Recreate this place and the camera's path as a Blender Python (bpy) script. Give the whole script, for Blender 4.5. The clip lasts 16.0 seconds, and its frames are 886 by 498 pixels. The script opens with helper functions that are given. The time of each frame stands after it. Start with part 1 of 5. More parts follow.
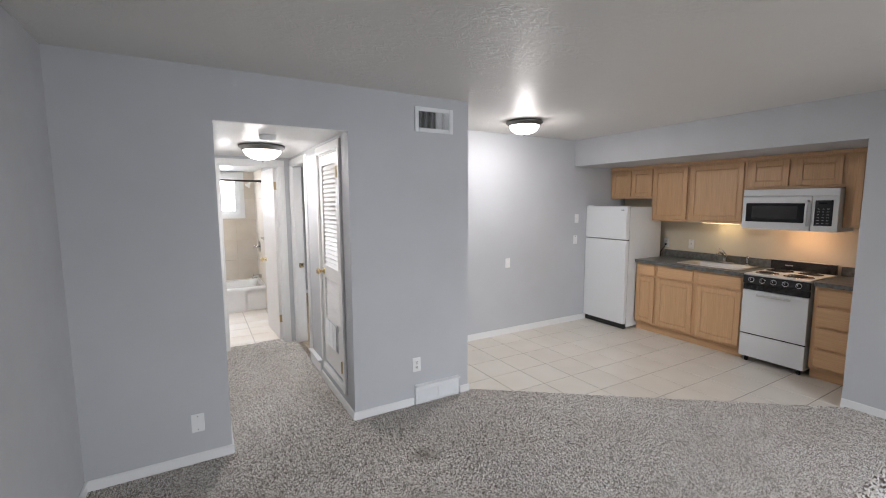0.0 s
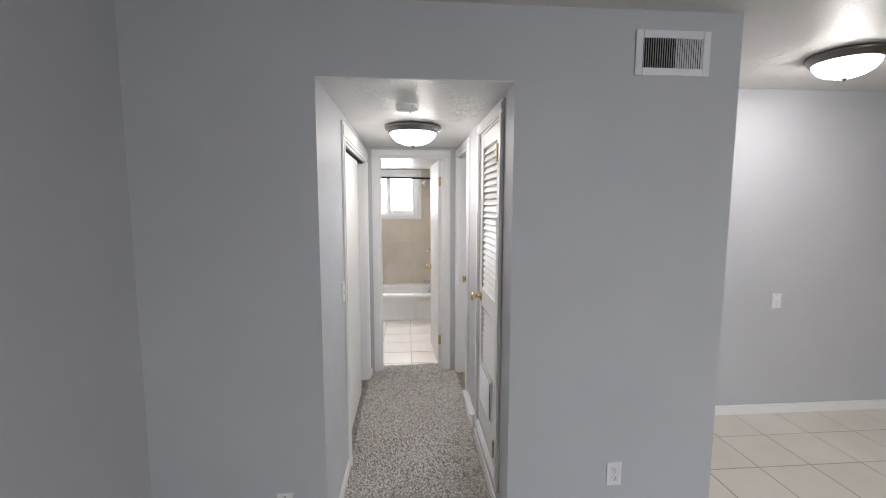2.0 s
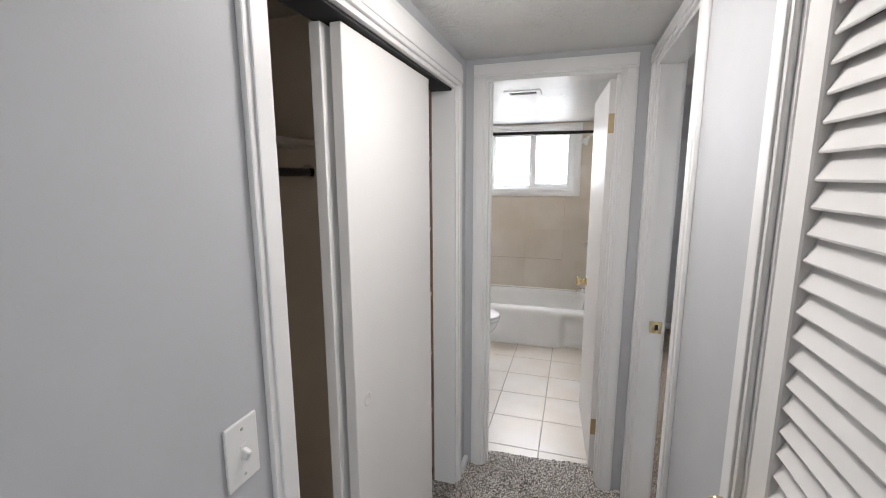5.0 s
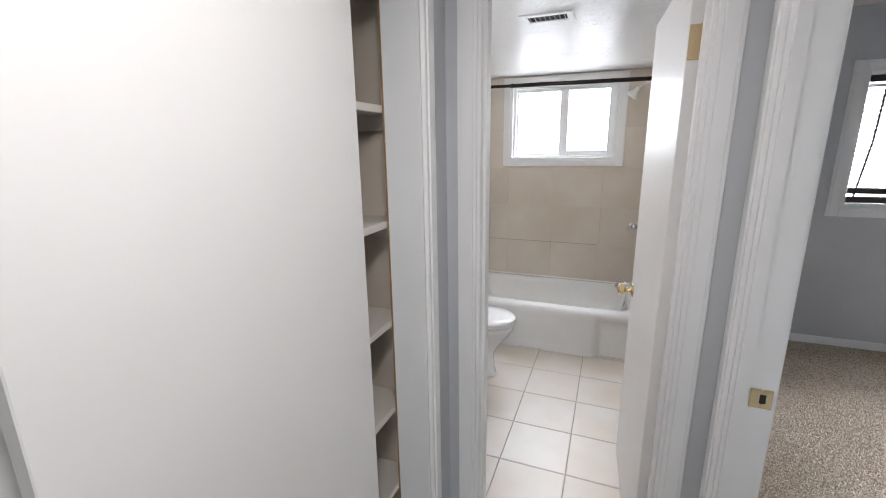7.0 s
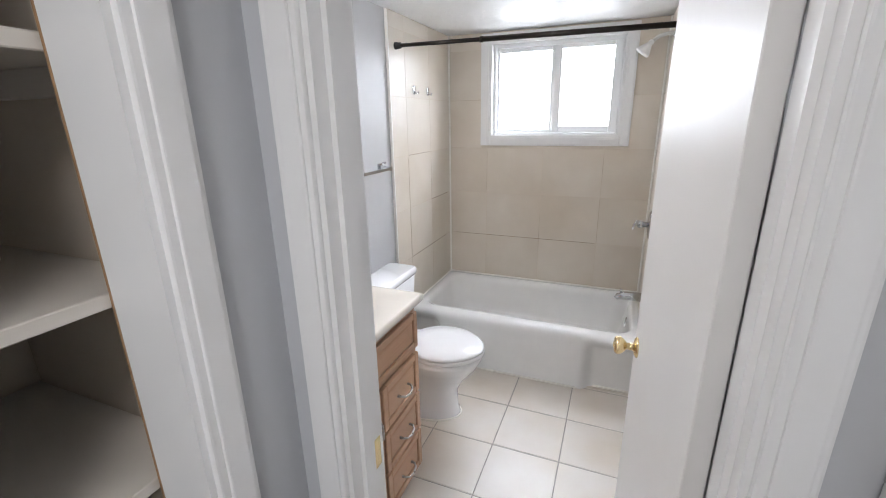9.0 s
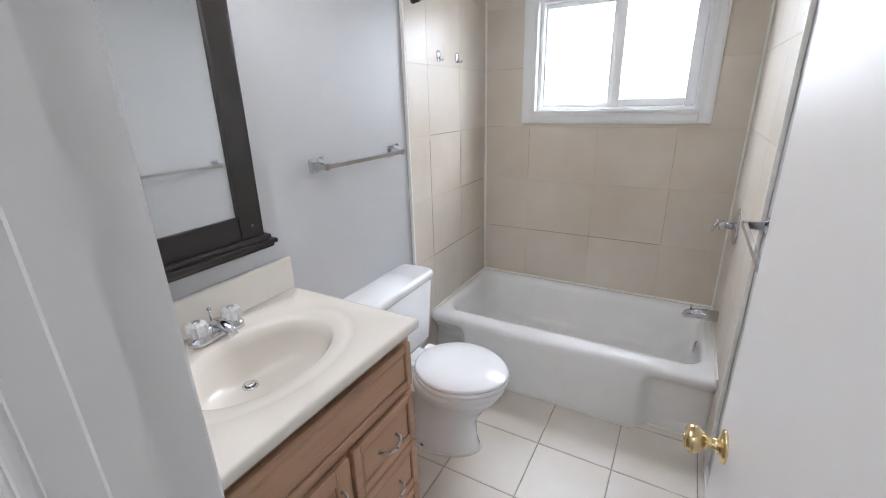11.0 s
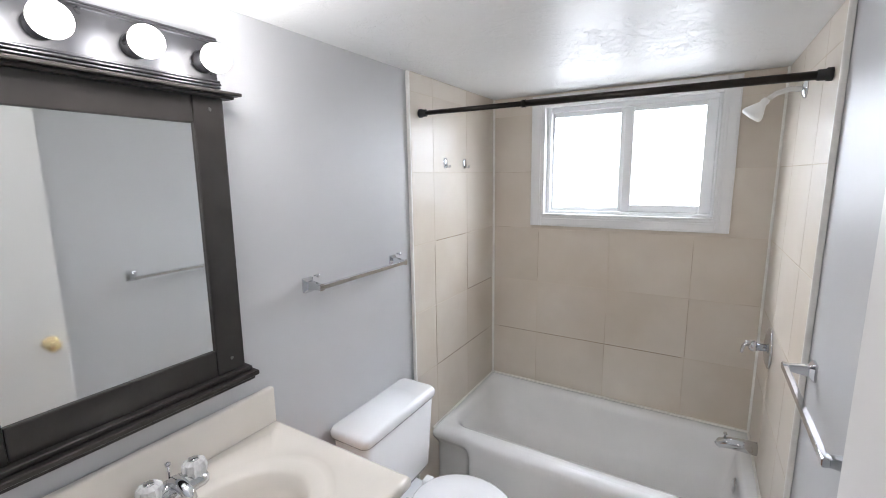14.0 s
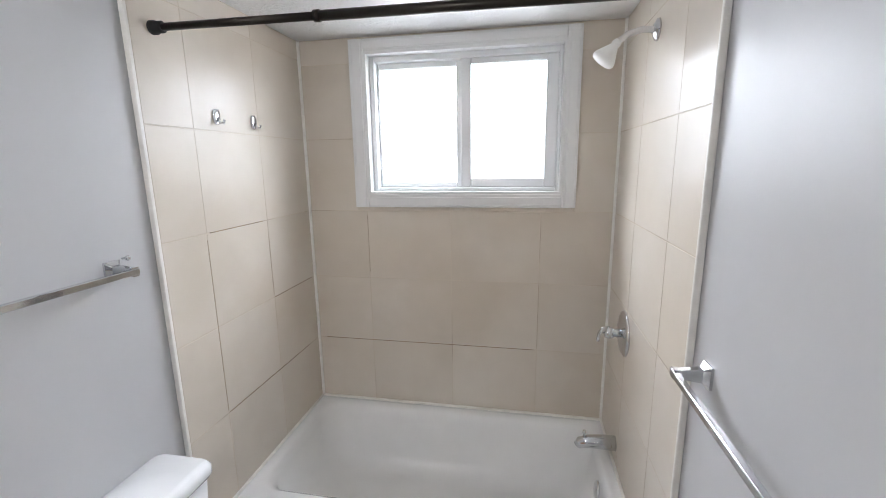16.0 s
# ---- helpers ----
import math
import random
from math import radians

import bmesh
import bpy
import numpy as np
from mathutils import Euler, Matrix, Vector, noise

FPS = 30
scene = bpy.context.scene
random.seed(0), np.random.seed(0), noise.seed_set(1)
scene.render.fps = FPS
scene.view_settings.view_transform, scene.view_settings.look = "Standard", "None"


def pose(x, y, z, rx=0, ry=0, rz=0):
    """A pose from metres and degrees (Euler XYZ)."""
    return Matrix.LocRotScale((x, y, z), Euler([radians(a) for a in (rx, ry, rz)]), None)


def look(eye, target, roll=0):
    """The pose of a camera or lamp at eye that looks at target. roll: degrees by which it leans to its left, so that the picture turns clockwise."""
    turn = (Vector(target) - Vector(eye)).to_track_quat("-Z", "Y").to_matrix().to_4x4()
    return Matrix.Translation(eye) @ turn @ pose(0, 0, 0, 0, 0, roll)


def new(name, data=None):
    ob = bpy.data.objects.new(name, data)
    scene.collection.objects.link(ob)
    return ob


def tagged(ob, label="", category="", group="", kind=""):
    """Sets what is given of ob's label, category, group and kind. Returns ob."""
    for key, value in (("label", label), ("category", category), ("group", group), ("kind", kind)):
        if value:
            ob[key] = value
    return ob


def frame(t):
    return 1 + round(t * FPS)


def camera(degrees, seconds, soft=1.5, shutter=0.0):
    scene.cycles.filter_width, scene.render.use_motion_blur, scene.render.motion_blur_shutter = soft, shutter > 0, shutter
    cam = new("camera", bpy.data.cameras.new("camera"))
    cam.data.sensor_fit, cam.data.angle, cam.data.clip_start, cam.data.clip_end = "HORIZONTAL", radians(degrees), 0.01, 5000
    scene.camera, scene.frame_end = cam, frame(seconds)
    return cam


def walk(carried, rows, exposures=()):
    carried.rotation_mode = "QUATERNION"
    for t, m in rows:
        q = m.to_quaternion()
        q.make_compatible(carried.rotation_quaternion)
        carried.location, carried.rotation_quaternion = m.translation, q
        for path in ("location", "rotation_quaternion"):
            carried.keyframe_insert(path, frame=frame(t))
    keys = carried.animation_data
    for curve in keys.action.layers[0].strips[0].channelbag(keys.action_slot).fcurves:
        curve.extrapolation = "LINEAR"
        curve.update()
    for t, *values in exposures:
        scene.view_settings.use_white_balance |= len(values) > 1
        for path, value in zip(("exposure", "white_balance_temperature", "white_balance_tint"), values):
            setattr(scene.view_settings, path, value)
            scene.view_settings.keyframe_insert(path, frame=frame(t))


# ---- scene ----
cam = camera(92.5, 16.0, soft=1.0)
EXPOSURES = [(t, e, k, 13) for t, e, k in (
    (0, 0.39, 6350), (1, 0.34, 6380), (2, 0.11, 6420), (2.6, -0.12, 6500), (3.3, -0.16, 6500), (4.5, -0.15, 6450), (7, -0.15, 6250), (9, -0.06, 6200),
    (11.5, -0.22, 6080), (13, -0.18, 6130), (15, -0.25, 6180), (16, -0.25, 6200))]
PATH = [
    (0, (-0.124, 0.497, 1.64), (0.869, 2.218, 1.419), -0.2),
    (0.5, (-0.024, 0.701, 1.645), (0.769, 2.523, 1.42), -0.3),
    (1, (0.074, 0.977, 1.662), (0.659, 2.876, 1.436), -0.3),
    (1.5, (0.228, 1.309, 1.666), (0.604, 3.259, 1.43), -0.3),
    (2, (0.365, 1.623, 1.619), (0.524, 3.605, 1.406), 0.1),
    (2.5, (0.451, 1.957, 1.596), (0.403, 3.946, 1.389), 0.2),
    (3, (0.51, 2.3, 1.585), (0.288, 4.275, 1.364), -0.1),
    (3.5, (0.564, 2.642, 1.593), (0.206, 4.596, 1.359), 0.1),
    (4, (0.572, 2.969, 1.589), (0.132, 4.903, 1.33), -0.0),
    (4.5, (0.546, 3.262, 1.585), (0.029, 5.172, 1.291), -0.1),
    (7, (0.483, 4.307, 1.566), (-0.234, 6.113, 1.094), -0.8),
    (7.5, (0.503, 4.525, 1.57), (-0.211, 6.325, 1.07), -0.8),
    (8, (0.509, 4.687, 1.587), (-0.211, 6.475, 1.052), -1.1),
    (8.5, (0.491, 4.886, 1.58), (-0.222, 6.668, 1.015), -0.9),
    (9, (0.504, 5.078, 1.574), (-0.222, 6.847, 0.988), -1.0),
    (11.5, (0.459, 5.602, 1.533), (-0.543, 7.199, 0.843), -1.3),
    (12, (0.449, 5.646, 1.575), (-0.591, 7.206, 0.878), -0.9),
    (12.5, (0.459, 5.666, 1.618), (-0.608, 7.229, 0.971), -1.1),
    (13, (0.455, 5.672, 1.659), (-0.626, 7.266, 1.12), -1.0),
    (13.5, (0.442, 5.674, 1.682), (-0.625, 7.311, 1.26), -1.0),
    (14, (0.423, 5.698, 1.679), (-0.598, 7.385, 1.344), -0.9),
    (14.5, (0.403, 5.75, 1.663), (-0.499, 7.511, 1.371), -0.9),
    (15, (0.364, 5.843, 1.634), (-0.35, 7.691, 1.359), -0.8),
    (15.5, (0.333, 6.006, 1.614), (-0.175, 7.912, 1.285), -0.6),
    (16, (0.332, 6.255, 1.582), (-0.034, 8.181, 1.186), -0.8),
]
walk(cam, [(t, look(eye, target, roll)) for t, eye, target, roll in PATH], EXPOSURES)

# ---------------------------------------------------------------- world and light
world = bpy.data.worlds.new("sky")
scene.world = world
world.use_nodes = True
wn = world.node_tree.nodes
sky = wn.new("ShaderNodeTexSky")
sky.sky_type, sky.sun_disc = "NISHITA", False
sky.sun_elevation, sky.sun_rotation = radians(40), radians(150)
world.node_tree.links.new(sky.outputs[0], wn["Background"].inputs[0])
wn["Background"].inputs[1].default_value = 0.12


def area(name, m, sx, sy, watts, color):
    d = bpy.data.lights.new(name, "AREA")
    d.shape, d.size, d.size_y, d.energy, d.color = "RECTANGLE", sx, sy, watts, color
    ob = new(name, d)
    ob.matrix_world = m
    return ob


def bulb(name, x, y, z, watts, color, radius):
    d = bpy.data.lights.new(name, "POINT")
    d.energy, d.color, d.shadow_soft_size = watts, color, radius
    ob = new(name, d)
    ob.location = (x, y, z)
    return ob


HALL_LAMP_Z, KITCHEN_LAMP_Z = 2.05, 2.355
DAY = (0.92, 0.965, 1.0)
LAMP = (1.0, 0.97, 0.94)
living_day = area("living_window_daylight", look((2.7, -1.76, 1.5), (1.3, 3.45, -1.3)), 1.4, 1.1, 40, (0.92, 0.965, 1.0))
living_day.data.spread = radians(112)
area("bath_window_daylight", look((0.055, 8.85, 2.40), (0.055, 6.6, 0.7)), 1.6, 1.1, 114, (0.90, 0.95, 1.0))
area("bedroom_window_daylight", look((2.6, 8.52, 1.56), (2.6, 5, 1.2)), 1.1, 0.95, 230, DAY)
for name, x, y, z, down, round_about in (("hall_lamp", 0.397, 4.547, HALL_LAMP_Z, 4.3, 2.1), ("kitchen_lamp", 2.77, 3.87, KITCHEN_LAMP_Z, 7.0, 7.0)):
    area(name + "_downlight", pose(x, y, z + 0.04), 0.29, 0.29, down, LAMP).data.shape = "DISK"
    bulb(name + "_glow", x, y, z, round_about, LAMP, 0.06)
bulb("undercabinet_glow", 5.12, 3.15, 1.352, 0.7, (1.0, 0.78, 0.42), 0.02)
bulb("cooktop_lamp_glow", 5.05, 2.36, 1.325, 1.7, (1.0, 0.55, 0.28), 0.04)
for by in (5.885, 6.042, 6.20, 6.353):
    bulb("vanity_bulb_glow", -0.565, by, 1.972, 3.2, LAMP, 0.035)


# ---------------------------------------------------------------- materials
def nodes_of(name):
    m = bpy.data.materials.new(name)
    m.use_nodes = True
    nt = m.node_tree
    return m, nt.nodes, nt.links, nt.nodes["Principled BSDF"]


def mix_rgb(n, l, fac, a, b, mode="MIX"):
    x = n.new("ShaderNodeMix")
    x.data_type, x.blend_type = "RGBA", mode
    for sock, v in ((x.inputs[0], fac), (x.inputs[6], a), (x.inputs[7], b)):
        if isinstance(v, bpy.types.NodeSocket):
            l.new(v, sock)
        elif isinstance(v, tuple):
            sock.default_value = (*v, 1)
        else:
            sock.default_value = v
    return x.outputs[2]


def noise_tex(n, l, scale, detail=3.0, stretch=None, rough=0.55, distortion=0.0):
    tc = n.new("ShaderNodeTexCoord")
    out = tc.outputs["Object"]
    if stretch:
        mp = n.new("ShaderNodeMapping")
        mp.inputs["Scale"].default_value = stretch
        l.new(out, mp.inputs[0])
        out = mp.outputs[0]
    t = n.new("ShaderNodeTexNoise")
    t.inputs["Scale"].default_value, t.inputs["Detail"].default_value = scale, detail
    t.inputs["Roughness"].default_value, t.inputs["Distortion"].default_value = rough, distortion
    l.new(out, t.inputs["Vector"])
    return t.outputs["Fac"]


def ramp(n, l, fac, *stops):
    r = n.new("ShaderNodeValToRGB")
    while len(r.color_ramp.elements) < len(stops):
        r.color_ramp.elements.new(0.5)
    for e, (p, c) in zip(r.color_ramp.elements, stops):
        e.position, e.color = p, (*c, 1) if isinstance(c, tuple) else (c, c, c, 1)
    l.new(fac, r.inputs[0])
    return r.outputs[0]


def bump(n, l, p, height, strength, dist):
    b = n.new("ShaderNodeBump")
    b.inputs["Strength"].default_value, b.inputs["Distance"].default_value = strength, dist
    l.new(height, b.inputs["Height"])
    l.new(b.outputs[0], p.inputs["Normal"])


def plain(name, color, rough=0.5, metal=0.0, vary=0.06, scale=6.0, grain=0.0, grain_scale=300.0, coat=0.0):
    """A painted or moulded surface: soft blotches, and fine relief where grain is given."""
    m, n, l, p = nodes_of(name)
    big = noise_tex(n, l, scale, 4)
    dark = tuple(c * (1 - vary) for c in color)
    lite = tuple(min(1, c * (1 + vary)) for c in color)
    l.new(ramp(n, l, big, (0.3, dark), (0.7, lite)), p.inputs["Base Color"])
    rr = ramp(n, l, noise_tex(n, l, scale * 3, 3), (0.3, max(0.02, rough - 0.02)), (0.7, min(1, rough + 0.02)))
    l.new(rr, p.inputs["Roughness"])
    p.inputs["Metallic"].default_value = metal
    p.inputs["Coat Weight"].default_value = coat
    if grain:
        bump(n, l, p, noise_tex(n, l, grain_scale, 3), grain, 0.002)
    return m


def wood(name, a, b, rough=0.4, along="z"):
    m, n, l, p = nodes_of(name)
    s = {"z": (14, 14, 1.0), "x": (1.0, 14, 14), "y": (14, 1.0, 14)}[along]
    fine = {"z": (90, 90, 3.0), "x": (3.0, 90, 90), "y": (90, 3.0, 90)}[along]
    g = noise_tex(n, l, 2.2, 6, s, 0.6, 0.8)
    f = noise_tex(n, l, 1.6, 4, fine, 0.6)
    c = mix_rgb(n, l, g, a, b)
    c = mix_rgb(n, l, 0.22, c, ramp(n, l, f, (0.35, 0.5), (0.6, 1.0)), "MULTIPLY")
    oi = n.new("ShaderNodeObjectInfo")
    c = mix_rgb(n, l, 0.18, c, ramp(n, l, oi.outputs["Random"], (0.0, 0.6), (1.0, 1.0)), "MULTIPLY")
    l.new(c, p.inputs["Base Color"])
    p.inputs["Roughness"].default_value = rough
    bump(n, l, p, f, 0.12, 0.001)
    return m


def wall_paint(name, color, rough=0.55, spread=0.07, relief=0.10):
    m, n, l, p = nodes_of(name)
    big = noise_tex(n, l, 1.3, 5)
    l.new(ramp(n, l, big, (0.3, tuple(c * 0.95 for c in color)), (0.7, tuple(c * 1.03 for c in color))), p.inputs["Base Color"])
    l.new(ramp(n, l, noise_tex(n, l, 9, 4), (0.3, rough - spread), (0.7, rough + spread)), p.inputs["Roughness"])
    bump(n, l, p, noise_tex(n, l, 160, 4), relief, 0.002)
    return m


def ceiling_paint(name, color, rough, strength):
    """Knock-down plaster: flattened islands with ragged edges over a smooth ground."""
    m, n, l, p = nodes_of(name)
    isl = noise_tex(n, l, 17, 5, None, 0.62, 1.6)
    patch = noise_tex(n, l, 2.6, 2)
    h = ramp(n, l, isl, (0.47, 0.0), (0.56, 1.0))
    w = ramp(n, l, patch, (0.42, 0.15), (0.62, 1.0))
    hh = mix_rgb(n, l, 1.0, h, w, "MULTIPLY")
    l.new(ramp(n, l, noise_tex(n, l, 1.1, 3), (0.3, tuple(c * 0.96 for c in color)), (0.7, color)), p.inputs["Base Color"])
    p.inputs["Roughness"].default_value = rough
    bump(n, l, p, hh, strength, 0.004)
    return m


def carpet_mat(name, dark, mid, lite):
    m, n, l, p = nodes_of(name)
    v = n.new("ShaderNodeTexVoronoi")
    v.inputs["Scale"].default_value = 135
    tc = n.new("ShaderNodeTexCoord")
    warp = n.new("ShaderNodeTexNoise")
    warp.inputs["Scale"].default_value, warp.inputs["Detail"].default_value = 60, 2
    l.new(tc.outputs["Object"], warp.inputs["Vector"])
    add = n.new("ShaderNodeMix")
    add.data_type = "VECTOR"
    add.inputs[0].default_value = 0.02
    l.new(tc.outputs["Object"], add.inputs[4])
    l.new(warp.outputs["Color"], add.inputs[5])
    l.new(add.outputs[1], v.inputs["Vector"])
    tuft = ramp(n, l, v.outputs["Color"], (0.18, dark), (0.5, mid), (0.85, lite))
    # shade between tufts, multiplied into the colour; also the bump height
    tuft_gap_shade = ramp(n, l, v.outputs["Distance"], (0.25, 1.0), (0.75, 0.35))
    c = mix_rgb(n, l, 0.85, tuft, tuft_gap_shade, "MULTIPLY")
    c = mix_rgb(n, l, 0.55, c, ramp(n, l, noise_tex(n, l, 38, 4), (0.3, 0.62), (0.7, 1.15)), "MULTIPLY")
    c = mix_rgb(n, l, 0.5, c, ramp(n, l, noise_tex(n, l, 2.2, 5), (0.3, 0.72), (0.65, 1.05)), "MULTIPLY")
    l.new(c, p.inputs["Base Color"])
    p.inputs["Roughness"].default_value = 0.95
    p.inputs["Specular IOR Level"].default_value = 0.1
    bump(n, l, p, tuft_gap_shade, 0.9, 0.008)
    return m


def tile_mat(name, a, b, rough, blotch=0.5, size=2.0):
    m, n, l, p = nodes_of(name)
    oi = n.new("ShaderNodeObjectInfo")
    geo = n.new("ShaderNodeNewGeometry")
    shift = n.new("ShaderNodeVectorMath")
    shift.operation = "MULTIPLY_ADD"
    l.new(oi.outputs["Random"], shift.inputs[0])
    shift.inputs[1].default_value = (0.35, 0.22, 0.31)
    l.new(geo.outputs["Position"], shift.inputs[2])

    def stain(scale, detail):
        t = n.new("ShaderNodeTexNoise")
        t.inputs["Scale"].default_value, t.inputs["Detail"].default_value = scale, detail
        l.new(shift.outputs[0], t.inputs["Vector"])
        return t.outputs["Fac"]
    c = mix_rgb(n, l, ramp(n, l, stain(size, 4), (0.3, 0.0), (0.7, 1.0)), a, b)
    c = mix_rgb(n, l, 0.4, c, ramp(n, l, oi.outputs["Random"], (0.0, 0.90), (1.0, 1.0)), "MULTIPLY")
    c = mix_rgb(n, l, blotch, c, ramp(n, l, stain(size * 3, 3), (0.25, 0.93), (0.7, 1.0)), "MULTIPLY")
    l.new(c, p.inputs["Base Color"])
    p.inputs["Roughness"].default_value = rough
    return m


def metal_mat(name, color, rough):
    m, n, l, p = nodes_of(name)
    p.inputs["Base Color"].default_value = (*color, 1)
    p.inputs["Metallic"].default_value = 1
    l.new(ramp(n, l, noise_tex(n, l, 30, 3), (0.3, max(0.02, rough - 0.03)), (0.7, rough + 0.06)), p.inputs["Roughness"])
    return m


def glow_mat(name, color, strength):
    m, n, l, p = nodes_of(name)
    p.inputs["Base Color"].default_value = (0.85, 0.85, 0.83, 1)
    p.inputs["Emission Color"].default_value = (*color, 1)
    p.inputs["Emission Strength"].default_value = strength
    p.inputs["Roughness"].default_value = 0.25
    return m


def glass_mat(name, rough=0.0, ior=1.45, tint=(1, 1, 1)):
    m, n, l, p = nodes_of(name)
    p.inputs["Base Color"].default_value = (*tint, 1)
    p.inputs["Transmission Weight"].default_value = 1
    p.inputs["Roughness"].default_value, p.inputs["IOR"].default_value = rough, ior
    return m


PAINT = wall_paint("grey_wall_paint", (0.515, 0.525, 0.545), 0.6)
PAINT_BATH = wall_paint("bathroom_semigloss_paint", (0.54, 0.542, 0.55), 0.40, 0.012, 0.05)
PAINT_BED = wall_paint("bedroom_wall_paint", (0.50, 0.51, 0.525), 0.6)
CLOSET = wall_paint("closet_wall_paint", (0.64, 0.57, 0.485), 0.6)
BACKSPLASH = wall_paint("kitchen_cream_paint", (0.66, 0.60, 0.48), 0.5)
CEIL = ceiling_paint("living_ceiling_plaster", (0.74, 0.72, 0.69), 0.42, 0.5)
CEIL_GLOSS = ceiling_paint("hall_ceiling_plaster", (0.81, 0.81, 0.80), 0.34, 0.8)
TRIM = plain("white_trim_paint", (0.80, 0.80, 0.795), 0.33, vary=0.012, scale=2.0)
DOOR = plain("white_door_paint", (0.80, 0.79, 0.775), 0.40, vary=0.012, scale=2.0, grain=0.03, grain_scale=700)
SHELF = plain("cream_shelf_paint", (0.70, 0.66, 0.60), 0.45, vary=0.03, scale=3.0)
PLASTIC = plain("white_plastic", (0.80, 0.80, 0.79), 0.35, vary=0.02)
REGISTER = plain("white_enamel_metal", (0.78, 0.79, 0.80), 0.35, vary=0.03)
# grey that paints the shade between the grille's louvres
GREY_SHADE = plain("grey_painted_shade", (0.16, 0.16, 0.165), 0.8)
# near-black: painted shade in holes and behind vents; also track and screws
DARK = plain("black_shade_and_fittings", (0.02, 0.02, 0.02), 0.8)
CARPET = carpet_mat("grey_speckled_carpet", (0.20, 0.175, 0.155), (0.60, 0.555, 0.51), (0.90, 0.87, 0.83))
CARPET_BED = carpet_mat("tan_carpet", (0.24, 0.19, 0.14), (0.50, 0.42, 0.33), (0.70, 0.62, 0.52))
TILE_K = tile_mat("cream_kitchen_tile", (0.68, 0.63, 0.555), (0.76, 0.72, 0.655), 0.32)
TILE_B = tile_mat("cream_bath_tile", (0.73, 0.65, 0.55), (0.83, 0.80, 0.755), 0.34)
TILE_W = tile_mat("beige_surround_tile", (0.63, 0.555, 0.46), (0.72, 0.66, 0.58), 0.31, 0.6)
GROUT = plain("grey_floor_grout", (0.27, 0.245, 0.21), 0.85, vary=0.15, scale=20)
GROUT_W, gn, gl, gp = nodes_of("tan_wall_grout")
gl.new(ramp(gn, gl, noise_tex(gn, gl, 2.6, 3), (0.54, (0.64, 0.565, 0.465)), (0.70, (0.36, 0.27, 0.19))), gp.inputs["Base Color"])
gp.inputs["Roughness"].default_value = 0.8
GROUT_B = plain("pale_floor_grout", (0.44, 0.41, 0.365), 0.85, vary=0.2, scale=14)
CAULK = plain("white_caulk", (0.84, 0.82, 0.77), 0.45, vary=0.06, scale=20)
BRONZE = metal_mat("dark_bronze", (0.19, 0.185, 0.18), 0.36)
NICKEL = metal_mat("brushed_nickel", (0.50, 0.48, 0.45), 0.28)
CHROME = metal_mat("chrome", (0.66, 0.67, 0.685), 0.07)
BAR_METAL = metal_mat("brushed_pewter", (0.11, 0.11, 0.115), 0.30)
BRASS = metal_mat("polished_brass", (0.80, 0.64, 0.36), 0.22)
ROD = metal_mat("black_bronze_rod", (0.05, 0.045, 0.04), 0.35)
HINGE = metal_mat("worn_brass_hinge", (0.52, 0.41, 0.25), 0.33)
BOWL_GLOW = glow_mat("lit_frosted_glass", (1.0, 0.95, 0.88), 12.0)
BULB_GLOW = glow_mat("lit_globe_bulb", (1.0, 0.95, 0.87), 8.0)
OAK = wood("honey_oak", (0.60, 0.35, 0.175), (0.76, 0.495, 0.275), 0.38)
OAK_H = wood("honey_oak_across", (0.60, 0.35, 0.175), (0.76, 0.495, 0.275), 0.38, "x")
VAN_WOOD = wood("light_brown_oak", (0.40, 0.22, 0.12), (0.55, 0.33, 0.20), 0.42)
VAN_WOOD_H = wood("light_brown_oak_across", (0.40, 0.22, 0.12), (0.55, 0.33, 0.20), 0.42, "x")
RAW_WOOD = wood("raw_jamb_wood", (0.30, 0.17, 0.08), (0.42, 0.26, 0.13), 0.7)
LAMINATE = plain("grey_slate_laminate", (0.12, 0.125, 0.12), 0.35, vary=0.4, scale=30)
STEEL = metal_mat("stainless_steel", (0.62, 0.62, 0.61), 0.36)
APPLIANCE = plain("white_appliance_enamel", (0.78, 0.80, 0.82), 0.30, vary=0.004, scale=1.0)
BLACK = plain("black_enamel", (0.012, 0.012, 0.013), 0.22, vary=0.2)
BLACK_MATT = plain("black_rubber", (0.02, 0.02, 0.02), 0.7, vary=0.2)
DARK_GLASS = plain("dark_oven_glass", (0.012, 0.013, 0.015), 0.12)
DARK_GLASS.node_tree.nodes["Principled BSDF"].inputs["Specular IOR Level"].default_value = 0.2
MARK_GREY = plain("grey_marking", (0.45, 0.45, 0.45), 0.6)
PORCELAIN = plain("white_porcelain", (0.86, 0.865, 0.875), 0.10, vary=0.015, coat=0.4)
TUB_ENAMEL = plain("white_tub_enamel", (0.85, 0.85, 0.84), 0.16, vary=0.03, scale=4, coat=0.3)
MARBLE = plain("cream_cultured_marble", (0.77, 0.718, 0.645), 0.24, vary=0.03, scale=5, coat=0.3)
ESPRESSO = plain("espresso_black_wood", (0.022, 0.019, 0.017), 0.32, vary=0.25, scale=12)
MIRROR = metal_mat("mirror_silver", (0.90, 0.92, 0.905), 0.0)
ACRYLIC = glass_mat("clear_acrylic", 0.16, 1.3)
ACRYLIC.node_tree.nodes["Principled BSDF"].inputs["Transmission Weight"].default_value = 0.5
PANE = glass_mat("window_glass", 0.0, 1.02)
VINYL = plain("white_vinyl_frame", (0.80, 0.81, 0.81), 0.3, vary=0.02)
BLIND = plain("white_blind_slat", (0.62, 0.63, 0.645), 0.45, vary=0.03)
